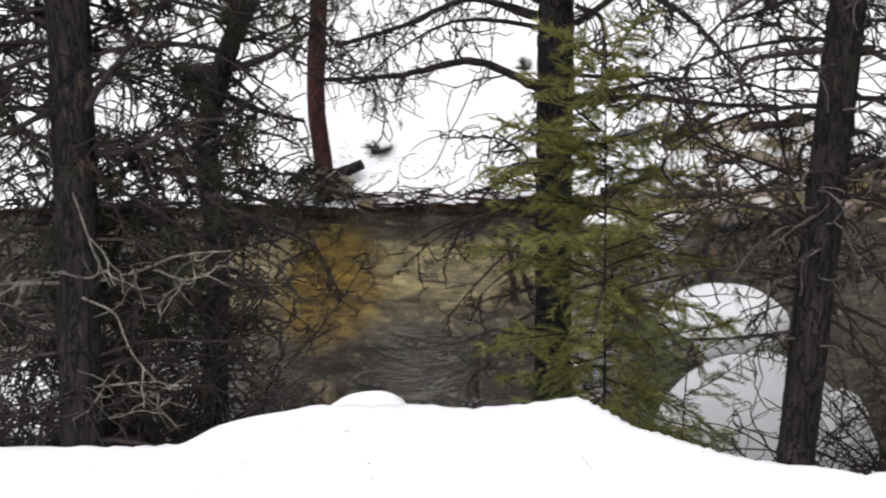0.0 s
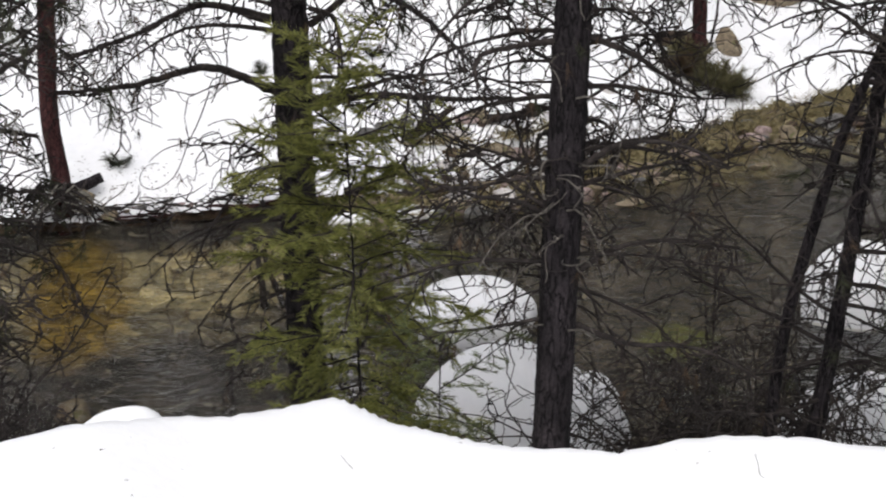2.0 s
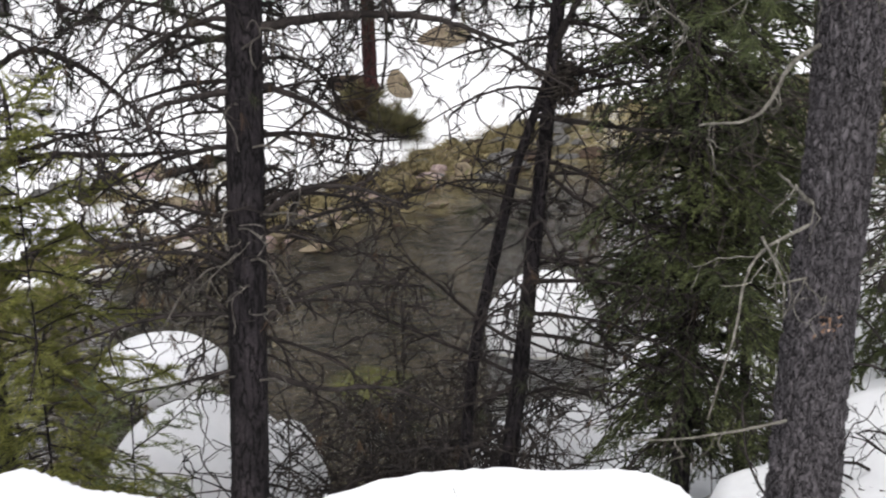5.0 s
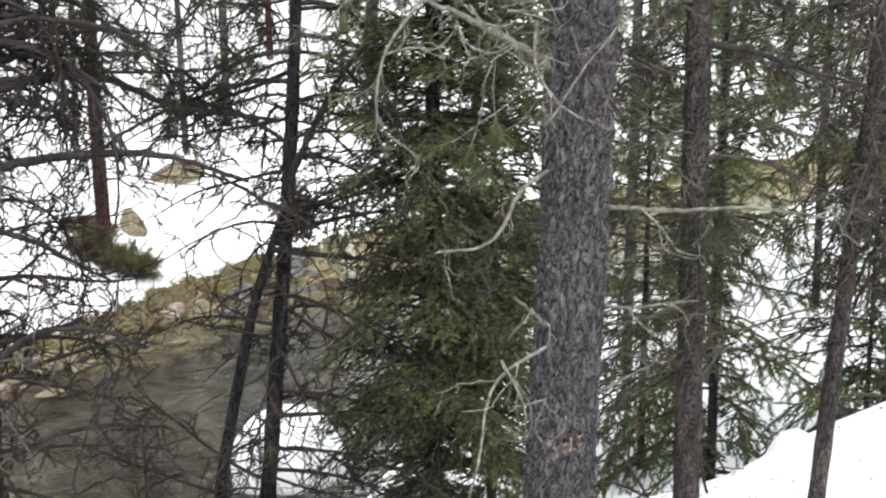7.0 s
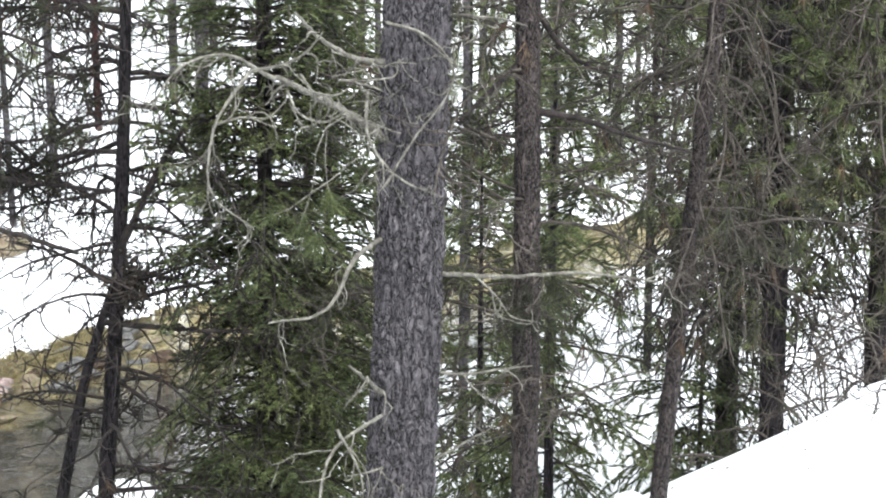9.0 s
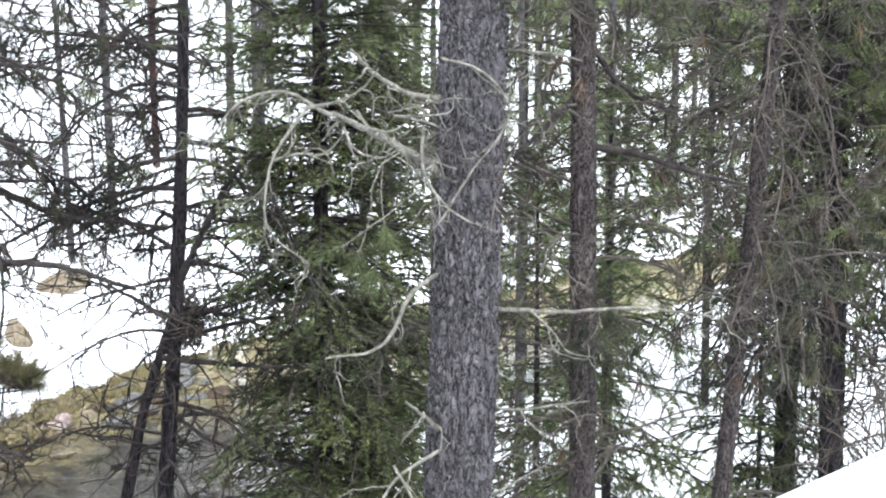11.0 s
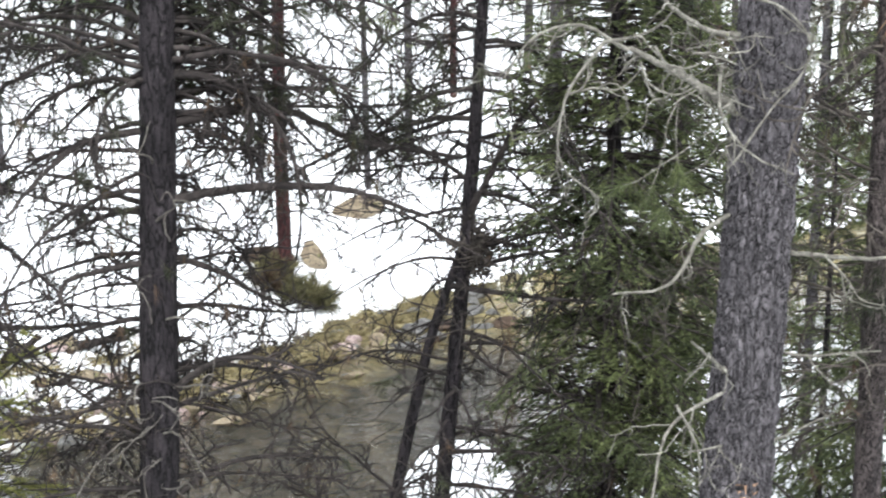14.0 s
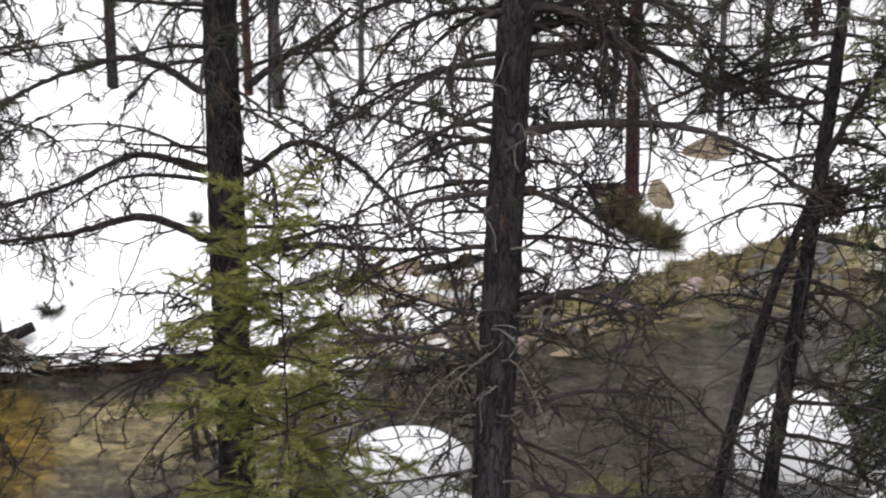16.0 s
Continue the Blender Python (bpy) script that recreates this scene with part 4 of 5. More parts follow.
for k in range(7):  # heavy needled boughs high on the side towards the fork
    z, one = rng.uniform(5.9, 7.7), Rods()
    ln = bent(rng, (2.65, 11.7, z), (1, rng.uniform(-0.7, 0.5), rng.uniform(-0.05, 0.3)), rng.uniform(1.0, 2.1), 10, 0.35, 0.3)
    one.add(ln, np.linspace(0.026, 0.008, 10), 6)
    twiggy(one, tufts, rng, ln, 0.02, 5.0, 0.65, 0.5, 3, 0.2, fine=0.0068, hook=1.3)
    one.build("branch", TWIG, ringed, kind="")
tufts.build("foliage", PINE, ringed, "dark hanging needle tufts")
pine("forked_pine", "two thin dark pine stems joined at a twiggy burl", (4.62, 12.15, 1.7), (0.06, -0.024), 9, 0.062, BARK, 16, "F", limbs=76, low=0.5, high=7.0, reach=1.6, dens=6, green=0.02, sub=0.65, droop=0.5, upper=14, rusty=0.08, hook=1.3, fine=0.0065, twigs=3,
     bends=[(4.78, 12.09, 1.7), (4.93, 12.03, 3.45), (5.03, 11.99, 4.75), (5.09, 11.97, 5.7), (5.13, 11.95, 6.7)])
twin = bpy.data.objects["forked_pine"]
trunk_mesh("stem", np.array([(4.45, 12.27, 1.2), (4.55, 12.23, 2.68), (4.69, 12.18, 3.46), (4.82, 12.13, 4.09), (4.99, 12.06, 4.66), (5.06, 12.03, 4.88)]), [0.05, 0.047, 0.045, 0.04, 0.03], BARK, twin, 16, 0.05, 3)
rng = np.random.RandomState(5)
burl = Rods()
for _ in range(260):
    ln = bent(rng, np.array((5.09, 11.95, 4.78)) + rng.normal(size=3) * (0.05, 0.06, 0.09), rng.normal(size=3) + [0.4, 0, -0.1], rng.uniform(0.06, 0.24), 5, 0.2, 0.9)
    burl.add(ln, np.linspace(0.008, 0.004, 5), 4)
burl.build("burl", BROWNTWIG, twin, "dense knot of dead twigs")

dense = fir("dark_fir", "dense dark green fir with drooping boughs", (6.01, 11.52, 2.0), 9.5, 1.9, 0.08, DARKFIR, 17, whorls=50, per=10, shape=[(1.5, 0.8), (2.2, 1.0), (3.0, 1.2), (3.8, 1.35), (4.8, 1.3), (5.8, 1.2), (7.0, 1.0), (11.0, 0.1)], gap=0.075, width=0.0055, droop=0.6, each=20, bare=0.14, tip=0.35, nl=0.044)
fir("dark_fir", "shaded fir standing close behind a denser fir", (6.95, 12.25, 2.0), 5.6, 1.2, 0.05, DARKFIR, 37, whorls=24, per=8, gap=0.09, shape=[(1.5, 0.9), (3.0, 1.0), (5.0, 0.7), (7.5, 0.1)], droop=0.6, tip=0.4, width=0.0055, nl=0.048)
inner = Rods()
for _ in range(230):  # dead twigs in the shade next to its trunk
    a = rng.uniform(0, 2 * np.pi)
    ln = bent(rng, (6.01, 11.52, rng.uniform(1.9, 6.8)), (np.cos(a), np.sin(a), 0.1), rng.uniform(0.4, 1.1), 7, 0.5, 0.3)
    inner.add(ln, np.linspace(0.009, 0.004, 7), 4)
    for _ in range(7):
        q = rng.randint(1, 7)
        inner.add(bent(rng, ln[q], rng.normal(size=3) + (0, 0, -0.4), rng.uniform(0.12, 0.35), 4, 0.4, 0.8), np.linspace(0.005, 0.003, 4), 3)
inner.build("dead_branchwork", BROWNTWIG, dense, "brown dead inner twigs")
big = pine("big_pine", "thick grey pine with plated bark and pale limbs", (4.31, 6.957, 4.0), (0.025, -0.008), 8.42 - float(ground(4.33, 6.957)), 0.155, GREYBARK, 18, "H", limbs=5, low=1.0, high=7.9, reach=0.7, dens=4, green=0.0, sides=132, furrow=0.02, gap=0.014, twig=GREYTWIG, sub=0.35, fine=0.003,
           plates=(0.04, 0.105, 0.026), taper=(1.2, 1.1, 1.02, 0.98, 0.95), crown=0, rusty=0)
trunk_mesh("upper_trunk", np.array([(4.44, 6.92, 8.4), (4.5, 6.9, 11), (4.56, 6.87, 14)]), [0.148, 0.11, 0.02], GREYBARK, big, 24, 0.04, 7, flare=0, gap=0.1)
rng = np.random.RandomState(31)
nd, hang = Needles(), Rods()
for p in ((3.59, 6.7, 6.2), (3.68, 6.72, 6.31), (3.52, 6.78, 6.36), (3.75, 6.8, 6.15), (3.62, 6.85, 6.45)):
    stem = bent(rng, np.array(p) + (0.5, 0.15, 0.22), (-0.55, -0.15, -0.2), 0.6, 6, 0.3, 0.9)
    hang.add(stem, np.linspace(0.004, 0.002, 6), 4)
    tuft(nd, rng, stem[5], stem[5] - stem[4], 0.14, 80, 0.0014)
hang.build("live_twig", GREYTWIG, big)
nd.build("foliage", TUFT, big, "fresh green needle tufts")
rng = np.random.RandomState(41)
scar = Needles()
for _ in range(18):
    p = np.array((4.27, 6.79, 4.70)) + rng.normal(size=3) * (0.035, 0.012, 0.035)
    scar.add(p, p + rng.normal(size=3) * 0.018, 0.008)
scar.build("bark_scar", SCAR, big, "orange-tan flaked scar in the bark")
pine("pine_tree", "slim straight pine with arching dead limbs", (5.136, 7.022, 3.1), (-0.006, 0.003), 11, 0.066, MIDBARK, 19, "I", limbs=56, low=1.7, high=7.8, reach=1.1, dens=7, green=0.12, green_from=5.2, sub=0.5, twig=BROWNTWIG, crown=6, stout=0.55, fine=0.0042)
open_fir = fir("dark_fir", "open fir with snow showing between its boughs", (8.5, 11.3, 1.6), 5.2, 1.8, 0.05, DARKFIR, 20, whorls=20, per=5, gap=0.085, droop=0.9, tip=0.6, nl=0.055, width=0.0056)
pine("pine_tree", "thin pine leaning over the snow slope", (5.984, 7.121, 2.5), (0.057, -0.05), 10, 0.046, MIDBARK, 21, "J", limbs=44, low=2.6, high=7.6, reach=1.2, dens=8, green=0.04, green_from=5, sub=0.55, droop=1.2, stout=0.55, fine=0.0033, twig=BROWNTWIG, crown=6)
pine("pine_tree", "dark pine hung with brown drooping twigs", (11.54, 12.48, 2.0), (-0.005, 0.005), 12, 0.10, BARK, 22, "", fine=0.0068, twigs=3, limbs=60, low=1.7, high=7.8, reach=1.7, dens=7, green=0.3, green_from=4.8, sub=0.75, droop=1.4, twig=TWIG, crown=6, needle=TUFT)
pine("pine_tree", "dark pine with tufted boughs over the snowbank", (10.47, 10.74, 2.6), (-0.011, 0.011), 12, 0.10, BARK, 23, "", fine=0.0068, twigs=3, limbs=66, low=1.9, high=7.8, reach=1.9, dens=7, green=0.4, green_from=4.8, sub=0.8, droop=1.4, twig=TWIG, crown=6, needle=TUFT)
pine("pine_tree", "shaded pine at the end of the snowbank", (10.9, 10.0, 2.6), (0.0, 0.0), 11, 0.08, BARK, 25, "", fine=0.0068, twigs=3, limbs=70, low=1.4, high=7.8, reach=1.9, dens=7, green=0.4, green_from=5.0, sub=0.75, droop=1.4, twig=BROWNTWIG, crown=6, needle=TUFT)
fir("small_fir", "low fir with drooping boughs under the pines", (11.05, 12.3, 1.6), 3.2, 1.6, 0.03, DARKFIR, 26, whorls=17, per=6, gap=0.09, droop=0.9, tip=0.6, width=0.0055, nl=0.055, each=22)
pine("pine_tree", "tufted green pine beyond the dead limbs", (14.6, 21.6, 0.8), (0.01, 0.0), 11, 0.06, BARK, 27, "", limbs=56, low=2.4, high=8.0, reach=2.1, dens=4, green=0.7, sub=0.6, droop=0.4, count=30, tsize=0.24, needle=TUFT, single=False, crown=6)
pine("pine_tree", "tufted green pine above the creek bend", (17.2, 20.4, 0.8), (0.0, 0.0), 11, 0.06, BARK, 28, "", limbs=56, low=2.2, high=8.0, reach=2.2, dens=4, green=0.7, sub=0.6, droop=0.4, count=30, tsize=0.24, needle=TUFT, single=False, crown=6)

# ---- the far bank and hill ----
FAR = "pines on the far hill"
pine("red_pine", "slender reddish pine rooted in the creek bank", (-1.61, 23.19, 0.45), (-0.04, -0.004), 12, 0.12, REDBARK, 24, "", limbs=16, low=3.0, high=7.5, reach=1.2, dens=4, green=0.2, group=FAR, sides=20, gap=0.08, crown=8, bends=[(-1.67, 23.19, 0.73), (-1.74, 23.19, 1.24), (-1.76, 23.18, 1.82), (-1.74, 23.19, 2.42), (-1.72, 23.19, 2.94), (-1.97, 23.19, 6.94)])
for k, (x, y, r0, h, mat, lean) in enumerate([(2.77, 30.27, 0.10, 9, GREYBARK, (-0.06, 0)), (2.58, 29.9, 0.03, 5, BARK, (0, 0)), (4.31, 31.1, 0.05, 7, GREYBARK, (-0.02, 0)), (2.29, 30.7, 0.07, 9, REDBARK, (-0.05, 0)),
                                              (8.77, 28.9, 0.12, 11, REDBARK, (-0.03, 0)), (11.83, 33.3, 0.065, 9, GREYBARK, (-0.03, 0)), (9.36, 32.5, 0.06, 9, GREYBARK, (0.01, 0)), (15.6, 38.0, 0.08, 10, REDBARK, (0, 0)), (-0.03, 30.75, 0.09, 9, BARK, (-0.02, 0))]):
    pine("hill_pine", ("reddish" if mat is REDBARK else "slim grey-brown") + " pine standing in the snow of the hill", (x, y, 0), lean, h, r0, mat, 40 + k, "", limbs=22 if r0 > 0.05 else 10, low=1.6, high=float(ground(x, y)) + h * 0.75, reach=1.3, dens=3.5,
         green=0.6, green_up=0.6, sub=0.6, droop=0.3, count=22, tsize=0.24, twigs=2, crown=9, sides=12, gap=0.15, group=FAR, plates=None, single=False, rusty=0)

MOTHER = [pine("hill_pine", "needled pine of the forest on the hill", (13.0 + 5 * k, 44.0, 0), (0.01 * k, 0), 12 + k, 0.09, GREYBARK, 60 + k, "", limbs=24, low=0.4, high=float(ground(13.0 + 5 * k, 44.0)) + 7, reach=2.0 - 0.2 * k, dens=1.3,
               green=0.95, green_up=0.7, sub=0.7, droop=0.2, count=11, tsize=0.42, nwide=0.013, twigs=1, crown=9, sides=8, gap=0.5, group=FAR, fine=0.008, plates=None, single=False, rusty=0, needle=TUFT) for k in range(3)]
rng = np.random.RandomState(77)
spots = []
for tries in range(400):
    if len(spots) >= 56:
        break
    b_, r_ = (rng.uniform(-20, 52), 34 + 26 * rng.rand() ** 1.5) if len(spots) < 46 else (rng.uniform(20, 44), rng.uniform(38, 56))
    x, y = r_ * math.sin(radians(b_)), r_ * math.cos(radians(b_))
    if 10 < b_ < 24 and r_ > 41:
        continue
    if y - float(far_bank(x)) < (8.5 if len(spots) < 46 else 3.0) or any(math.hypot(x - u, y - v) < 2.2 for u, v in spots):
        continue
    spots.append((x, y))
    mo = MOTHER[rng.randint(3)]
    at = np.array(at_ground(x, y)) - 0.05
    k = MOTHER.index(mo)
    org = np.array(at_ground(13.0 + 5 * k, 44.0))
    sc = rng.uniform(0.8, 1.25)
    spin = Matrix.Rotation(rng.uniform(0, 6.28), 4, "Z")
    copy_thing(mo, Matrix.Translation(at) @ spin @ Matrix.Scale(sc, 4) @ Matrix.Translation(-org))

rng = np.random.RandomState(78)
wood_v, wood_f, n0 = [], [], 0
for _ in range(420):  # conifers up the valley side, out of view, added to darken the creek's reflections
    b_, r_ = radians(rng.uniform(-40, 70)), rng.uniform(60, 105)
    base = np.array(at_ground(r_ * math.sin(b_), r_ * math.cos(b_)))
    low_wood = 0.1 < b_ < 0.55  # shorter and sparser in this band, so the creek reflects more sky
    if low_wood and rng.rand() < 0.7:
        continue
    tall, wide_ = rng.uniform(15, 25) * (0.5 if low_wood else 1.0), rng.uniform(1.8, 2.8)
    for q in range(13):
        u = q / 13
        top_, low_ = base + (0, 0, tall * (u * 0.9 + 0.16)), tall * (u * 0.9 + 0.04)
        rad = wide_ * (1 - u) ** 0.8 * rng.uniform(0.8, 1.15) + 0.15
        a = np.arange(14) * 2 * np.pi / 14 + rng.uniform(0, 1)
        rim = rad * np.where(np.arange(14) % 2, 0.55, 1.0) * rng.uniform(0.8, 1.2, 14)
        wood_v.append(np.vstack([top_, base + np.stack([rim * np.cos(a), rim * np.sin(a), low_ + rng.uniform(-0.4, 0.2, 14)], -1)]))
        wood_f.append(np.array([[n0, n0 + 1 + k, n0 + 1 + (k + 1) % 14] for k in range(14)]))
        n0 += 15
woods = mesh_object("unseen_woods", np.concatenate(wood_v), [np.concatenate(wood_f)], DARKFIR, kind="stuff", label="dark conifer forest on the upper hill", smooth=False)

rng = np.random.RandomState(79)
for x, y, sc in ((9.4, 16.9, 0.6), (10.7, 17.6, 0.65), (12.4, 18.3, 0.7), (11.3, 15.6, 0.55), (13.2, 17.6, 0.75), (16.6, 17.2, 0.8), (18.6, 19.6, 0.9), (14.4, 19.8, 0.7), (16.0, 33.2, 1.0), (19.5, 34.0, 1.1), (22.5, 34.6, 0.9), (26.0, 35.5, 1.0), (13.4, 35.0, 1.0), (29.5, 36.5, 1.1), (9.5, 36.6, 0.9), (10.6, 38.8, 1.0), (2.6, 36.6, 0.9), (4.4, 37.4, 1.0), (6.6, 37.0, 0.9), (8.2, 38.5, 1.0), (0.4, 38.0, 1.0), (5.4, 40.0, 1.1)):
    k = rng.randint(3)
    org = np.array(at_ground(13.0 + 5 * k, 44.0))
    copy_thing(MOTHER[k], Matrix.Translation(np.array(at_ground(x, y)) - 0.05) @ Matrix.Rotation(rng.uniform(0, 6.28), 4, "Z") @ Matrix.Scale(sc, 4) @ Matrix.Translation(-org))


for k, (x, y, sc) in enumerate([(10.3, 14.9, 0.9)]):
    copy_thing(open_fir, Matrix.Translation(np.array(at_ground(x, y)) - 0.05) @ Matrix.Rotation(2.0 + k, 4, "Z") @ Matrix.Scale(sc, 4) @ Matrix.Translation(-np.array(at_ground(8.5, 11.3))))


def snow_mound(at, half, tall, seed, low=-0.25, label="rounded pillow of snow on a creekside rock"):
    """A rock under a deep rounded cap of snow."""
    mound = thing("snow_mound", label, "snow mound", at, "snow-capped rocks by the creek")
    for nm, mat, k, zz in (("rock", STONE, 0.86, 0.5), ("snow_cap", SNOW, 1.0, 1.0)):
        a, h = np.meshgrid(np.linspace(0, 2 * np.pi, 48, endpoint=False), np.sin(np.linspace(low if nm == "snow_cap" else -0.6, np.pi / 2, 24)))
        rr = np.sqrt(np.clip(1 - np.abs(h) ** 2.2, 0, 1)) * k
        wob = 1 + 0.05 * np.sin(2 * a + seed) + 0.03 * np.sin(5 * a + 3 * h + seed) + (0.08 * np.sin(7 * a + 9 * h) if nm == "rock" else 0)
        v = np.stack([half[0] * rr * wob * np.cos(a), half[1] * rr * wob * np.sin(a), tall * h * zz], -1).reshape(-1, 3)
        i, j = np.meshgrid(np.arange(23), np.arange(48), indexing="ij")
        f = np.stack([i * 48 + j, i * 48 + (j + 1) % 48, (i + 1) * 48 + (j + 1) % 48, (i + 1) * 48 + j], -1).reshape(-1, 4)
        mesh_object(nm, v, [f], mat, mound)
    return mound


snow_mound((3.12, 18.4, 0.30), (0.7, 0.58), 0.45, 1, -1.0)
snow_mound((3.12, 16.1, -0.3), (1.0, 0.7), 1.2, 2)
snow_mound((3.78, 15.25, 0.0), (0.36, 0.5), 0.9, 3)
snow_mound((7.82, 18.75, 0.15), (0.72, 0.5), 0.75, 4)
snow_mound((6.53, 15.15, -0.1), (0.95, 0.7), 0.87, 5)
snow_mound((-3.97, 16.0, -0.2), (0.5, 0.6), 0.88, 6)
snow_mound((7.82, 9.42, 2.95), (0.24, 0.25), 0.47, 7, label="small grey lump of old ice in the snowbank")


def boulder(at, size, seed, mat=STONE, snow=False, label="tan boulder with rough faces on the bank", group="boulders on the far bank"):
    rng = np.random.RandomState(seed)
    rock = thing("boulder", label, "boulder", at, group)
    bm = bmesh.new()
    bmesh.ops.create_icosphere(bm, subdivisions=3, radius=1.0)
    cut = [(unit(rng.normal(size=3)), rng.uniform(0.4, 0.85)) for _ in range(12)]
    for v in bm.verts:
        p = np.array(v.co)
        for n_, d_ in cut:
            p -= n_ * max(0.0, float(p @ n_) - d_) * 0.85
        p *= 1 + 0.05 * math.sin(7 * p[0] + seed) * math.sin(6 * p[1])
        v.co = Vector(p * size)
    me = bpy.data.meshes.new("rock")
    bm.to_mesh(me)
    bm.free()
    me.materials.append(mat)
    body = new("rock", me)
    body.parent = rock
    if snow:
        a, h = np.meshgrid(np.linspace(0, 2 * np.pi, 20, endpoint=False), np.sin(np.linspace(-0.2, np.pi / 2, 8)))
        rr = np.sqrt(np.clip(1 - h**2, 0, 1)) * 0.8 * (1 + 0.12 * np.sin(3 * a + seed))
        v = np.stack([size[0] * rr * np.cos(a), size[1] * rr * np.sin(a), size[2] * (0.62 + 0.42 * h)], -1).reshape(-1, 3)
        i, j = np.meshgrid(np.arange(7), np.arange(20), indexing="ij")
        f = np.stack([i * 20 + j, i * 20 + (j + 1) % 20, (i + 1) * 20 + (j + 1) % 20, (i + 1) * 20 + j], -1).reshape(-1, 4)
        mesh_object("snow_cap", v, [f], SNOW, rock)
    return rock


boulder((-1.36, 23.28, 0.36), (0.2, 0.16, 0.13), 1, label="pale boulder among roots at the bank")
boulder((-1.05, 23.12, 0.12), (0.14, 0.12, 0.09), 2, label="pale boulder among roots at the bank")
boulder((11.2, 32.3, 1.15), (0.75, 0.4, 0.32), 3, label="long brown boulder half buried in snow")
boulder((9.5, 29.6, 0.85), (0.29, 0.27, 0.32), 4, label="tan boulder beside the reddish pine")
boulder((8.55, 29.3, 0.8), (0.6, 0.4, 0.42), 5, label="mossy dark boulder beside the reddish pine", mat=EARTH)
boulder((-1.28, 17.56, -0.28), (0.27, 0.22, 0.15), 6, label="pale olive boulder under the shallow water", group="boulders in the creek")
rng = np.random.RandomState(8)
for k in range(64):  # stones at the water's edge below the bend
    x = 2.2 + 7.6 * k / 63 + rng.uniform(-0.25, 0.25)
    y = float(far_bank(x)) - rng.uniform(-0.2, 1.5)
    s = 0.06 + 0.2 * rng.rand() ** 1.6
    boulder((x, y, rng.uniform(-0.08, 0.04)), (s * rng.uniform(1.0, 1.9), s, s * rng.uniform(0.5, 0.9)), 20 + k, mat=(STONE, GREYSTONE, PINKSTONE)[k % 3],
            label="%s boulder at the water's edge" % ("tan", "wet grey", "pinkish")[k % 3], group="boulders at the water's edge")

rng = np.random.RandomState(81)
WHITESTONE = mottled("pale_stone", (0.3, 0.28, 0.27), (0.5, 0.47, 0.45), (0.66, 0.63, 0.6), 4.0, fine=25, relief=0.02)
for k in range(96):  # the bar of cobbles thrown up at the bend
    x = 4.3 + rng.normal() * 1.0
    y = float(far_bank(x)) + rng.uniform(-0.9, 1.5)
    s = 0.05 + 0.15 * rng.rand() ** 1.5
    m = rng.randint(5)
    boulder((x, y, max(0.02, float(ground(x, y))) + 0.2 * s), (s * rng.uniform(1.0, 1.7), s, s * rng.uniform(0.55, 0.9)), 400 + k, mat=(STONE, GREYSTONE, PINKSTONE, WHITESTONE, EARTH)[m],
            label="%s cobble on the stony bar" % ("tan", "grey", "pinkish", "pale", "dark muddy")[m], group="cobbles on the stony bar")

for k in range(80):  # stones down the gravel slope beyond the fork
    x = rng.uniform(6.2, 13.0)
    y = float(far_bank(x)) - rng.uniform(-0.3, 2.6)
    s = 0.05 + 0.16 * rng.rand() ** 2
    m = rng.randint(4)
    boulder((x, y, max(0.0, float(ground(x, y))) + 0.15 * s), (s * rng.uniform(1.1, 1.9), s, s * rng.uniform(0.5, 0.8)), 600 + k, mat=(STONE, GREYSTONE, EARTH, GREYSTONE)[m],
            label="%s cobble on the gravel slope" % ("tan", "wet grey", "dark muddy", "wet grey")[m], group="cobbles on the gravel slope")

# roots, driftwood and saplings on the far bank
rng = np.random.RandomState(9)
roots = thing("root_tangle", "tangle of bare roots washed out of the bank", "tree roots", (0, 0, 0))
tang, pale_ = Rods(), Rods()
for k in range(90):
    a = rng.uniform(-0.4, 3.5)
    ln = bent(rng, (-1.68 + rng.normal() * 0.16, 23.12 + rng.normal() * 0.08, 0.42 + rng.uniform(-0.1, 0.2)), (np.cos(a), -0.7 * abs(np.sin(a)) - 0.2, -0.5), rng.uniform(0.3, 1.0), 7, 0.35, 0.7)
    (pale_ if k % 4 == 0 else tang).add(ln, np.linspace(0.016, 0.005, 7), 5)
for k in range(70):
    x = rng.uniform(-1.6, 1.6)
    ln = bent(rng, (x, float(far_bank(x)) - rng.uniform(-0.1, 0.12), 0.16 + rng.uniform(0, 0.1)), (rng.choice([-1, 1]), rng.normal() * 0.2, rng.normal() * 0.15 - 0.05), rng.uniform(0.2, 0.8), 6, 0.15, 0.5)
    (pale_ if k % 7 == 0 else tang).add(ln, np.linspace(0.012, 0.004, 6), 5)
ruddy = Rods()
for k in range(16):
    x = rng.uniform(-1.3, 1.5)
    ln = bent(rng, (x, float(far_bank(x)) - rng.uniform(0.0, 0.06), 0.06 + rng.uniform(0, 0.06)), (1, 0.18 + rng.normal() * 0.04, 0.0), rng.uniform(0.4, 1.0), 8, 0.03, 0.15)
    ruddy.add(ln, np.linspace(0.02, 0.008, 8), 6)
ruddy.build("ruddy_root_mass", REDBARK, roots, "reddish-brown peeled roots along the water")
tang.build("root_mass", TWIG, roots, "dark bare roots")
pale_.build("bleached_root_mass", GREYTWIG, roots, "bleached bare roots")

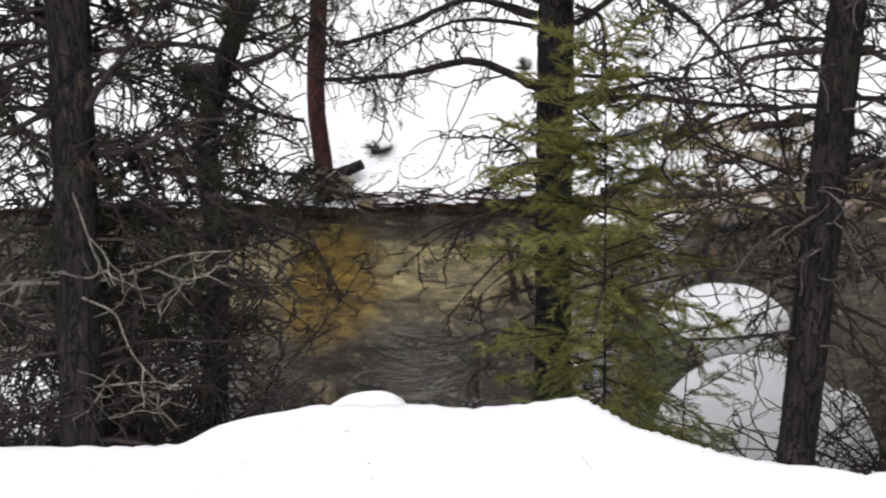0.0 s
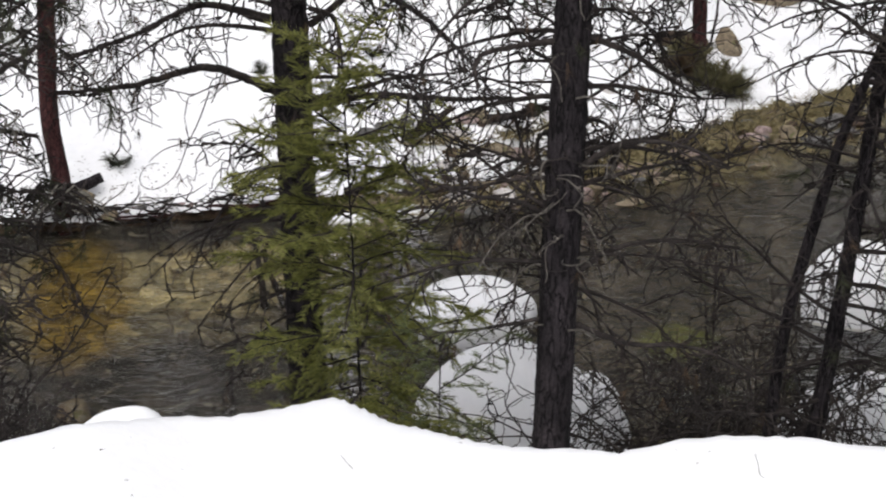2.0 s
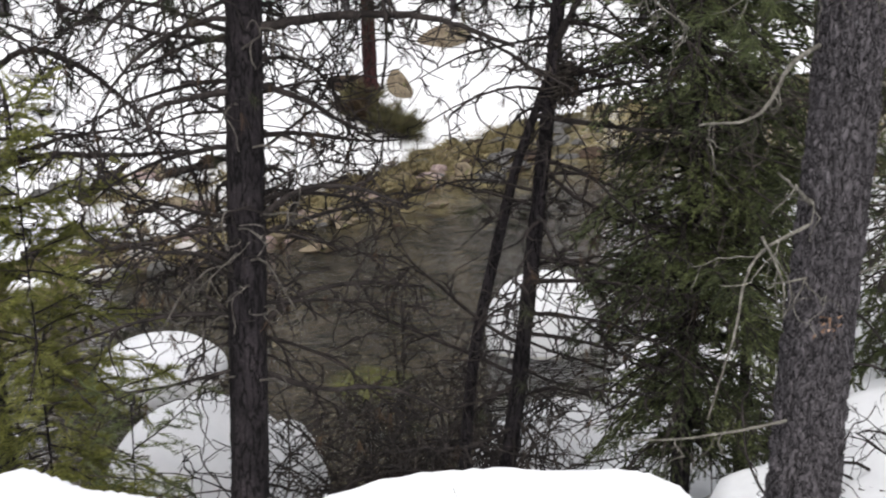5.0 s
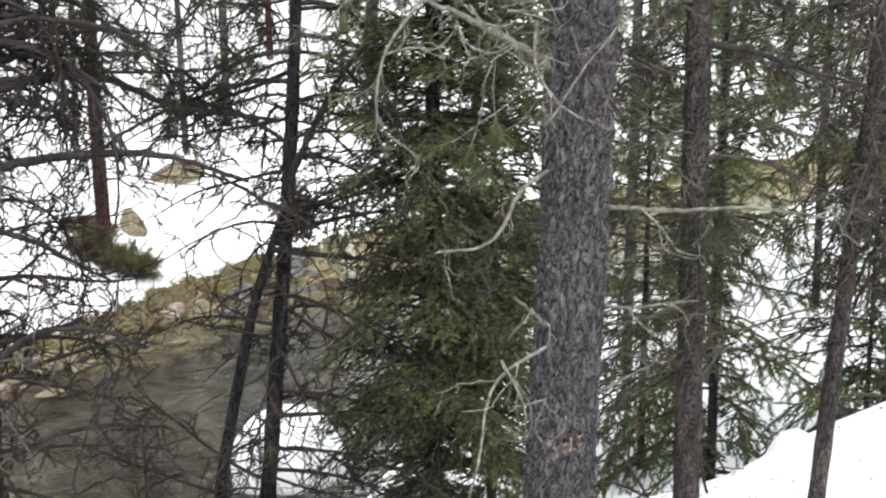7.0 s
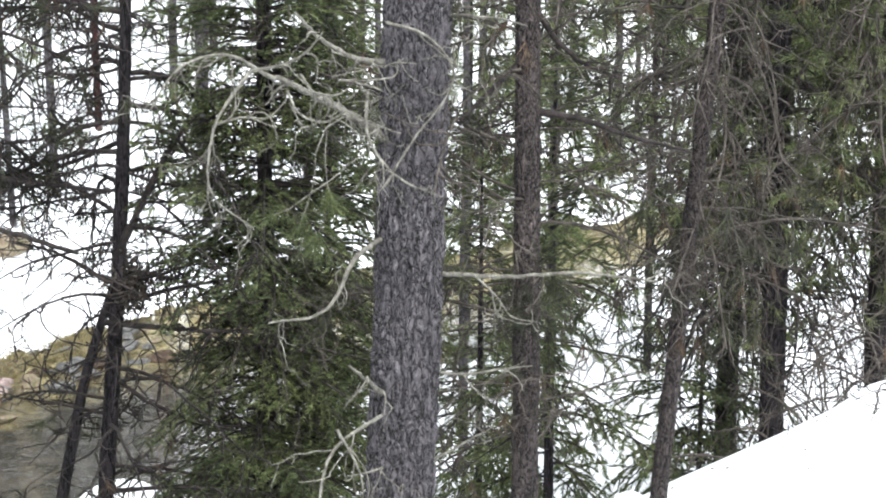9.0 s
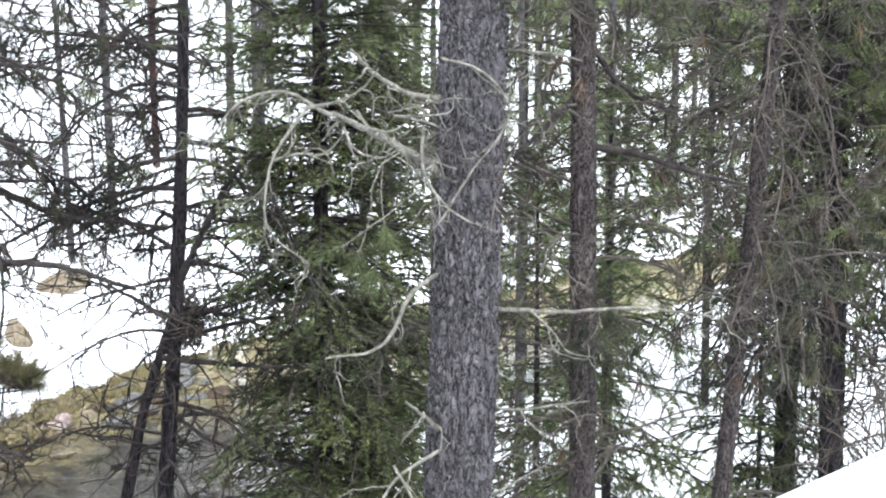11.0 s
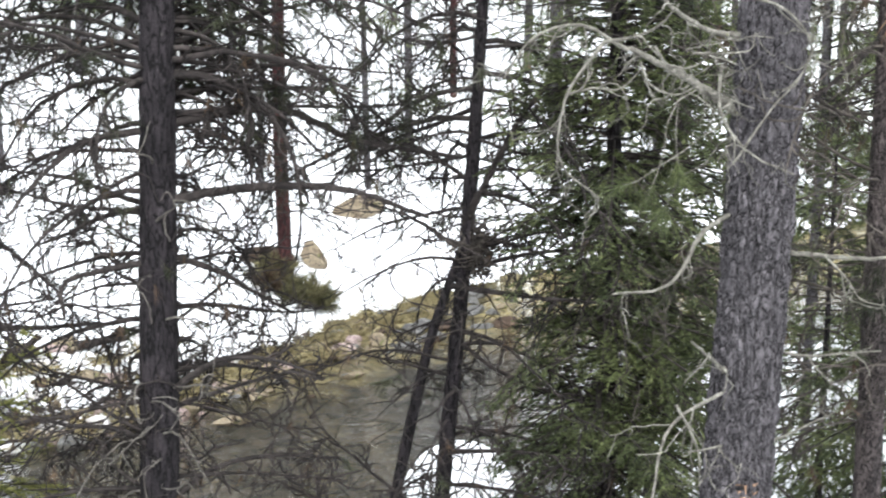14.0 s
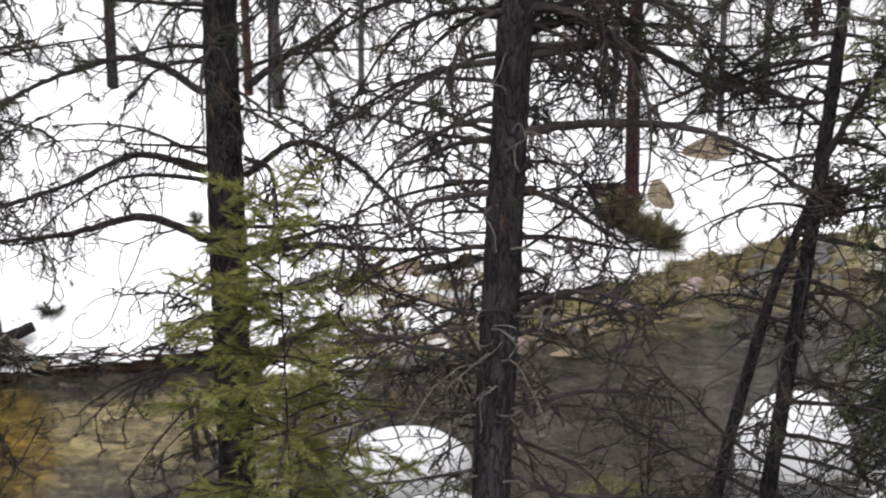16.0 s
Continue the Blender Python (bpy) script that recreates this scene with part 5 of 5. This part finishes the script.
for k, (x, back, span, turn, thick) in enumerate([(2.75, -0.1, 1.1, 0.15, 0.06), (3.5, 0.5, 1.3, -0.2, 0.05), (4.6, 0.2, 1.0, 0.3, 0.045), (5.6, 0.4, 1.4, 0.1, 0.05), (6.8, 0.1, 1.2, 0.5, 0.05), (3.1, 0.9, 0.8, 0.9, 0.035), (7.6, 0.6, 1.0, 0.4, 0.04), (3.6, -0.9, 0.9, 0.1, 0.09), (4.4, -0.5, 1.1, -0.15, 0.07), (4.9, -1.1, 0.8, 0.2, 0.08)]):
    y = float(far_bank(x)) - back
    drift = thing("driftwood_log", "dark weathered branch stranded among stones", "driftwood", (x, y, max(0.0, float(ground(x, y))) + 0.1), "driftwood along the bank")
    one = Rods()
    ln = bent(rng, (-span / 2 * math.cos(turn), -span / 2 * math.sin(turn), 0.0), (math.cos(turn), math.sin(turn), 0.08), span, 9, 0.0, 0.25)
    one.add(ln, np.linspace(thick, thick * 0.5, 9), 8)
    for q in (2, 4, 6):
        one.add(bent(rng, ln[q], rng.normal(size=3) + (0.3, 0, 0.5), span * 0.35, 6, 0.2, 0.5), np.linspace(thick * 0.4, 0.006, 6), 5)
    one.build("branch", TWIG, drift, kind="")

for k in range(3):  # low pads of old snow left between the stones
    x = 2.4 + 0.7 * k + rng.uniform(-0.2, 0.2)
    y = float(far_bank(x)) - rng.uniform(0.1, 1.2)
    snow_mound((x, y, -0.05), (rng.uniform(0.2, 0.4), rng.uniform(0.12, 0.25)), rng.uniform(0.09, 0.14), 20 + k, label="low pad of melting snow among creek stones")
for k in range(18):
    x = rng.uniform(-1.5, 0.2)
    s = rng.uniform(0.03, 0.08)
    boulder((x, float(far_bank(x)) + rng.uniform(-0.05, 0.4), 0.10 + s * 0.3 + 0.03 * rng.rand()), (s * 1.4, s, s * 0.8), 300 + k, mat=(PINKSTONE, GREYSTONE, STONE)[k % 3], label="small stone beside roots at the bank", group="stones beside the roots")
bits = thing("bark_litter", "scattered bark flakes and dead needles on the snow", "litter", (0, 0, 0))
nd = Needles()
for _ in range(700):
    x = -0.8 + rng.normal() * 0.7
    y = float(far_bank(x)) + 0.1 + abs(rng.normal()) * 0.45
    p = np.array(at_ground(x, y, 0.012)) + (0, 0, max(0.0, 0.9 - (y - float(far_bank(x)))) * 0.03)
    nd.add(p, p + rng.normal(size=3) * (0.035, 0.035, 0.01), 0.008)
nd.build("litter", DEADNEEDLE, bits)
leaves = thing("leaf_litter", "drift of yellow-brown dead leaves among the stones", "leaf litter", (0, 0, 0))
nd = Needles()
for _ in range(1400):
    x = rng.choice([2.9, 4.2, 5.2, 6.3, 7.3]) + rng.normal() * 0.3
    p = np.array((x, float(far_bank(x)) - 0.45 + rng.normal() * 0.3, 0.06 + 0.06 * rng.rand()))
    nd.add(p, p + rng.normal(size=3) * (0.06, 0.06, 0.025), 0.022)
nd.build("leaf_drift", GRASS, leaves)
for k in range(80):
    x = 3.2 + 8.6 * k / 79 + rng.normal() * 0.3
    y = float(far_bank(x)) + rng.uniform(-1.1, 0.9 if x < 6.5 else 0.25)
    clump = thing("grass_clump", "flattened clump of dry straw-coloured grass on the bank", "dry grass", (x, y, max(0.02, float(ground(x, y)))), "dry grass on the bank")
    nd = Needles()
    m = 90
    p = rng.normal(size=(m, 3)) * (0.16, 0.1, 0.0)
    nd.add(p, p + rng.normal(size=(m, 3)) * (0.16, 0.12, 0.05) + (0.0, -0.06, 0.13), 0.012)
    nd.build("tuft", GRASS, clump)

log = thing("fallen_log", "short dark log leaning beside the reddish pine", "log", (0, 0, 0))
trunk_mesh("log", np.array([(-1.66, 23.5, 0.32), (-1.4, 23.58, 0.40), (-1.14, 23.66, 0.5)]), [0.09, 0.085, 0.07], BARK, log, 14, 0.08, 4, flare=0, gap=0.04)
stub = thing("driftwood_stub", "dark forked stub standing out of the water", "driftwood", (0, 0, 0))
one = Rods()
one.add(eased([(0.90, 20.55, -0.35), (0.86, 20.6, 0.1), (0.80, 20.6, 0.5)], 8), np.linspace(0.05, 0.03, 8), 8)
one.add(eased([(1.14, 20.5, -0.3), (0.98, 20.55, 0.12), (0.90, 20.6, 0.38)], 8), np.linspace(0.045, 0.025, 8), 8)
one.build("stem", TWIG, stub, kind="")
stick = thing("driftwood_stick", "dark broken stick poking out of the bank snow", "driftwood", (0, 0, 0))
one = Rods()
one.add(eased([(0.62, 23.35, 0.42), (0.8, 23.4, 0.38), (1.1, 23.5, 0.3)], 7), np.linspace(0.028, 0.02, 7), 7)
one.build("stick", TWIG, stick, kind="")


def sapling(at, h, seed, mat=PINE, label="small dark pine sapling poking out of the snow"):
    rng = np.random.RandomState(seed)
    sap = thing("sapling", label, "sapling", (0, 0, 0), "saplings on the hill")
    rods, nd = Rods(), Needles()
    for k in range(9 if h < 0.5 else 26):
        ln = bent(rng, np.array(at) + rng.normal(size=3) * 0.02, (rng.normal() * 0.7, rng.normal() * 0.7, 1), h * rng.uniform(0.5, 1.0), 6, 0.2, 0.3)
        rods.add(ln, np.linspace(0.010, 0.005, 6), 4)
        for q in (2, 3, 4, 5):
            tuft(nd, rng, ln[q], ln[q] - ln[q - 1], 0.13 if h < 0.5 else 0.22, 26, 0.003 if h < 0.5 else 0.006)
    rods.build("stem", BROWNTWIG, sap)
    nd.build("foliage", mat, sap)


sapling(at_ground(-0.93, 24.2, -0.05), 0.3, 1)
for k, (x, y, h) in enumerate([(8.6, 28.1, 0.6), (8.4, 28.5, 0.7), (8.95, 28.2, 0.6), (8.3, 28.3, 0.5), (9.2, 28.3, 0.5)]):
    sapling(at_ground(x, y, -0.05), h, 3 + k, DEADNEEDLE if k == 3 else BUSH, "low olive-brown pine bush beside a boulder")
sapling(at_ground(3.0, 27.5, -0.05), 0.35, 6)
sapling(at_ground(1.2, 27.0, -0.05), 0.3, 7)


def shrub(x, y, h, seed, mat=BROWNTWIG, stems=16, label="leafless reddish-brown shrub on the creek bank", spread=0.55, fine=0.0042):
    """A bare shrub: many wiry stems with forked, hooked twigs."""
    rng = np.random.RandomState(seed)
    bush = thing("bare_shrub", label, "shrub", (0, 0, 0), "bare shrubs on the creek bank")
    rods, nd = Rods(), Needles()
    root = np.array(at_ground(x, y, -0.05))
    for _ in range(stems):
        rods = Rods()
        ln = bent(rng, root + rng.normal(size=3) * (0.2, 0.2, 0), (rng.normal() * spread, rng.normal() * spread, 1), h * rng.uniform(0.55, 1.1), 9, 0.25, 0.35)
        rods.add(ln, np.linspace(0.012, 0.005, 9), 5)
        twiggy(rods, nd, rng, ln, 0.012, 5.5, 0.55, 0.3, 3, 0.0, fine=fine, hook=1.1)
        rods.build("stem", mat, bush, kind="")


for k, (x, y, h) in enumerate([(8.3, 28.4, 1.0), (9.2, 28.5, 0.9), (3.2, 24.0, 1.1), (4.4, 24.2, 1.2), (5.6, 24.8, 1.3), (6.8, 25.6, 1.2), (4.3, 14.1, 2.3), (5.0, 14.3, 2.2), (4.7, 13.3, 2.0), (4.5, 13.6, 2.0), (5.3, 13.9, 2.0), (4.6, 14.9, 2.3), (-2.6, 14.2, 1.8), (-3.4, 13.6, 1.8)]):
    shrub(x, y, h, 90 + k, BROWNTWIG if k % 3 else TWIG, 8, spread=1.0 if 5 < k < 12 else 0.6, fine=0.0058)

for k, (x, y, h) in enumerate([(3.3, 13.4, 1.9), (3.7, 13.9, 2.0), (4.1, 13.1, 2.0), (3.9, 12.6, 1.9), (4.4, 12.8, 1.9), (5.1, 13.2, 2.0), (3.5, 12.9, 1.7), (4.8, 12.7, 1.8)]):
    shrub(x, y, h * 1.1, 180 + k, BROWNTWIG if k % 2 else TWIG, 8, "dark leafless thicket under the pines", 1.1, 0.0062)
for k, (x, y, h) in enumerate([(4.95, 11.55, 1.3), (5.25, 11.2, 1.2)]):
    shrub(x, y, h, 195 + k, TWIG, 3, "thin bare sapling stems beside the dark fir")
for k in range(13):
    x = 2.6 + 0.55 * k + 0.2 * math.sin(5 * k)
    shrub(x, float(far_bank(x)) + 0.1 * math.sin(3 * k) - 0.15, 0.7 + 0.35 * (k % 3) / 2, 150 + k, TWIG if k % 2 else BROWNTWIG, 7, "low leafless brush rooted along the creek bank")
for k, (x, y, h) in enumerate([(-2.3, 11.3, 2.6), (-2.9, 11.6, 2.8), (-2.3, 12.3, 2.6), (-3.3, 12.2, 2.8), (-1.95, 13.2, 1.7)]):
    shrub(x, y, h, 120 + k, TWIG, 18, "dark leafless thicket under the pines", 0.5, 0.006)
for k, (x, y, h) in enumerate([(8.9, 8.0, 1.3), (8.6, 8.4, 1.1), (9.4, 9.2, 1.6), (10.2, 9.4, 1.6), (9.0, 7.7, 1.4), (7.2, 11.6, 1.4)]):
    shrub(x, y, h, 130 + k, BROWNTWIG, 9, "thin leafless shrub in the snow of the slope")

for k, (x, y, h) in enumerate([(5.2, 8.7, 0.8), (5.55, 8.5, 0.9), (5.95, 8.45, 0.8), (6.3, 9.0, 1.0)]):
    shrub(x, y, h, 210 + k, TWIG, 4, "thin bare shrub poking out of the snow ridge", 1.1, 0.0032)

# litter on the snow beside the road
rng = np.random.RandomState(10)
for k in range(5):
    b_, r_ = radians([0.3, 5.5, -6, 14, 20][k]), [3.1, 3.35, 3.0, 3.3, 3.35][k]
    x, y = r_ * math.sin(b_), r_ * math.cos(b_)
    st = thing("fallen_twig", "thin straw-coloured twig lying on the snow", "twig", at_ground(x, y, 0.004), "litter on the snowbank")
    one = Rods()
    a = rng.uniform(0, 3.1)
    one.add(bent(rng, (0, 0, 0.004), (np.cos(a), np.sin(a), 0.05), rng.uniform(0.02, 0.07), 6, 0.05, 0.5), np.full(6, 0.0008), 4)
    one.build("stem", GREYTWIG if k % 3 else BROWNTWIG, st, kind="")
for k in range(16):
    b_ = radians(32.5 + 0.95 * k)
    tall = 0.9
    r_ = RIDGE - rng.uniform(0.1, 1.6)
    x, y = r_ * math.sin(b_), r_ * math.cos(b_)
    st = thing("dry_stem", "dry brown weed stem standing in the snow", "weed", at_ground(x, y, -0.03), "weeds on the snowbank")
    for _ in range(2):
        one = Rods()
        ln = bent(rng, (0, 0, 0), (rng.normal() * 0.6, rng.normal() * 0.6, 0.9), tall * rng.uniform(0.06, 0.2), 7, 0.5, 0.5)
        one.add(ln, np.linspace(0.003, 0.0016, 7), 4)
        for q in (2, 3, 4, 5):
            if rng.rand() < 0.6:
                one.add(bent(rng, ln[q], rng.normal(size=3), tall * rng.uniform(0.02, 0.07), 4, 0.3, 0.8), np.full(4, 0.0015), 3)
        one.build("stem", BROWNTWIG, st, kind="")

specks = thing("needle_litter", "fine dark needle litter and bark crumbs on the snow ridge", "litter", (0, 0, 0))
nd = Needles()
for _ in range(170):
    b_, r_ = radians(rng.uniform(30, 48)), RIDGE - 0.1 - 1.5 * rng.rand()
    p = np.array(at_ground(r_ * math.sin(b_), r_ * math.cos(b_), 0.012))
    nd.add(p, p + rng.normal(size=3) * (0.025, 0.025, 0.008), 0.006)
for _ in range(70):
    b_, r_ = radians(rng.uniform(-14, 27)), rng.uniform(2.9, 3.45)
    p = np.array(at_ground(r_ * math.sin(b_), r_ * math.cos(b_), 0.003))
    nd.add(p, p + rng.normal(size=3) * (0.006, 0.006, 0.001), 0.0012)
nd.build("litter", DEADNEEDLE, specks)
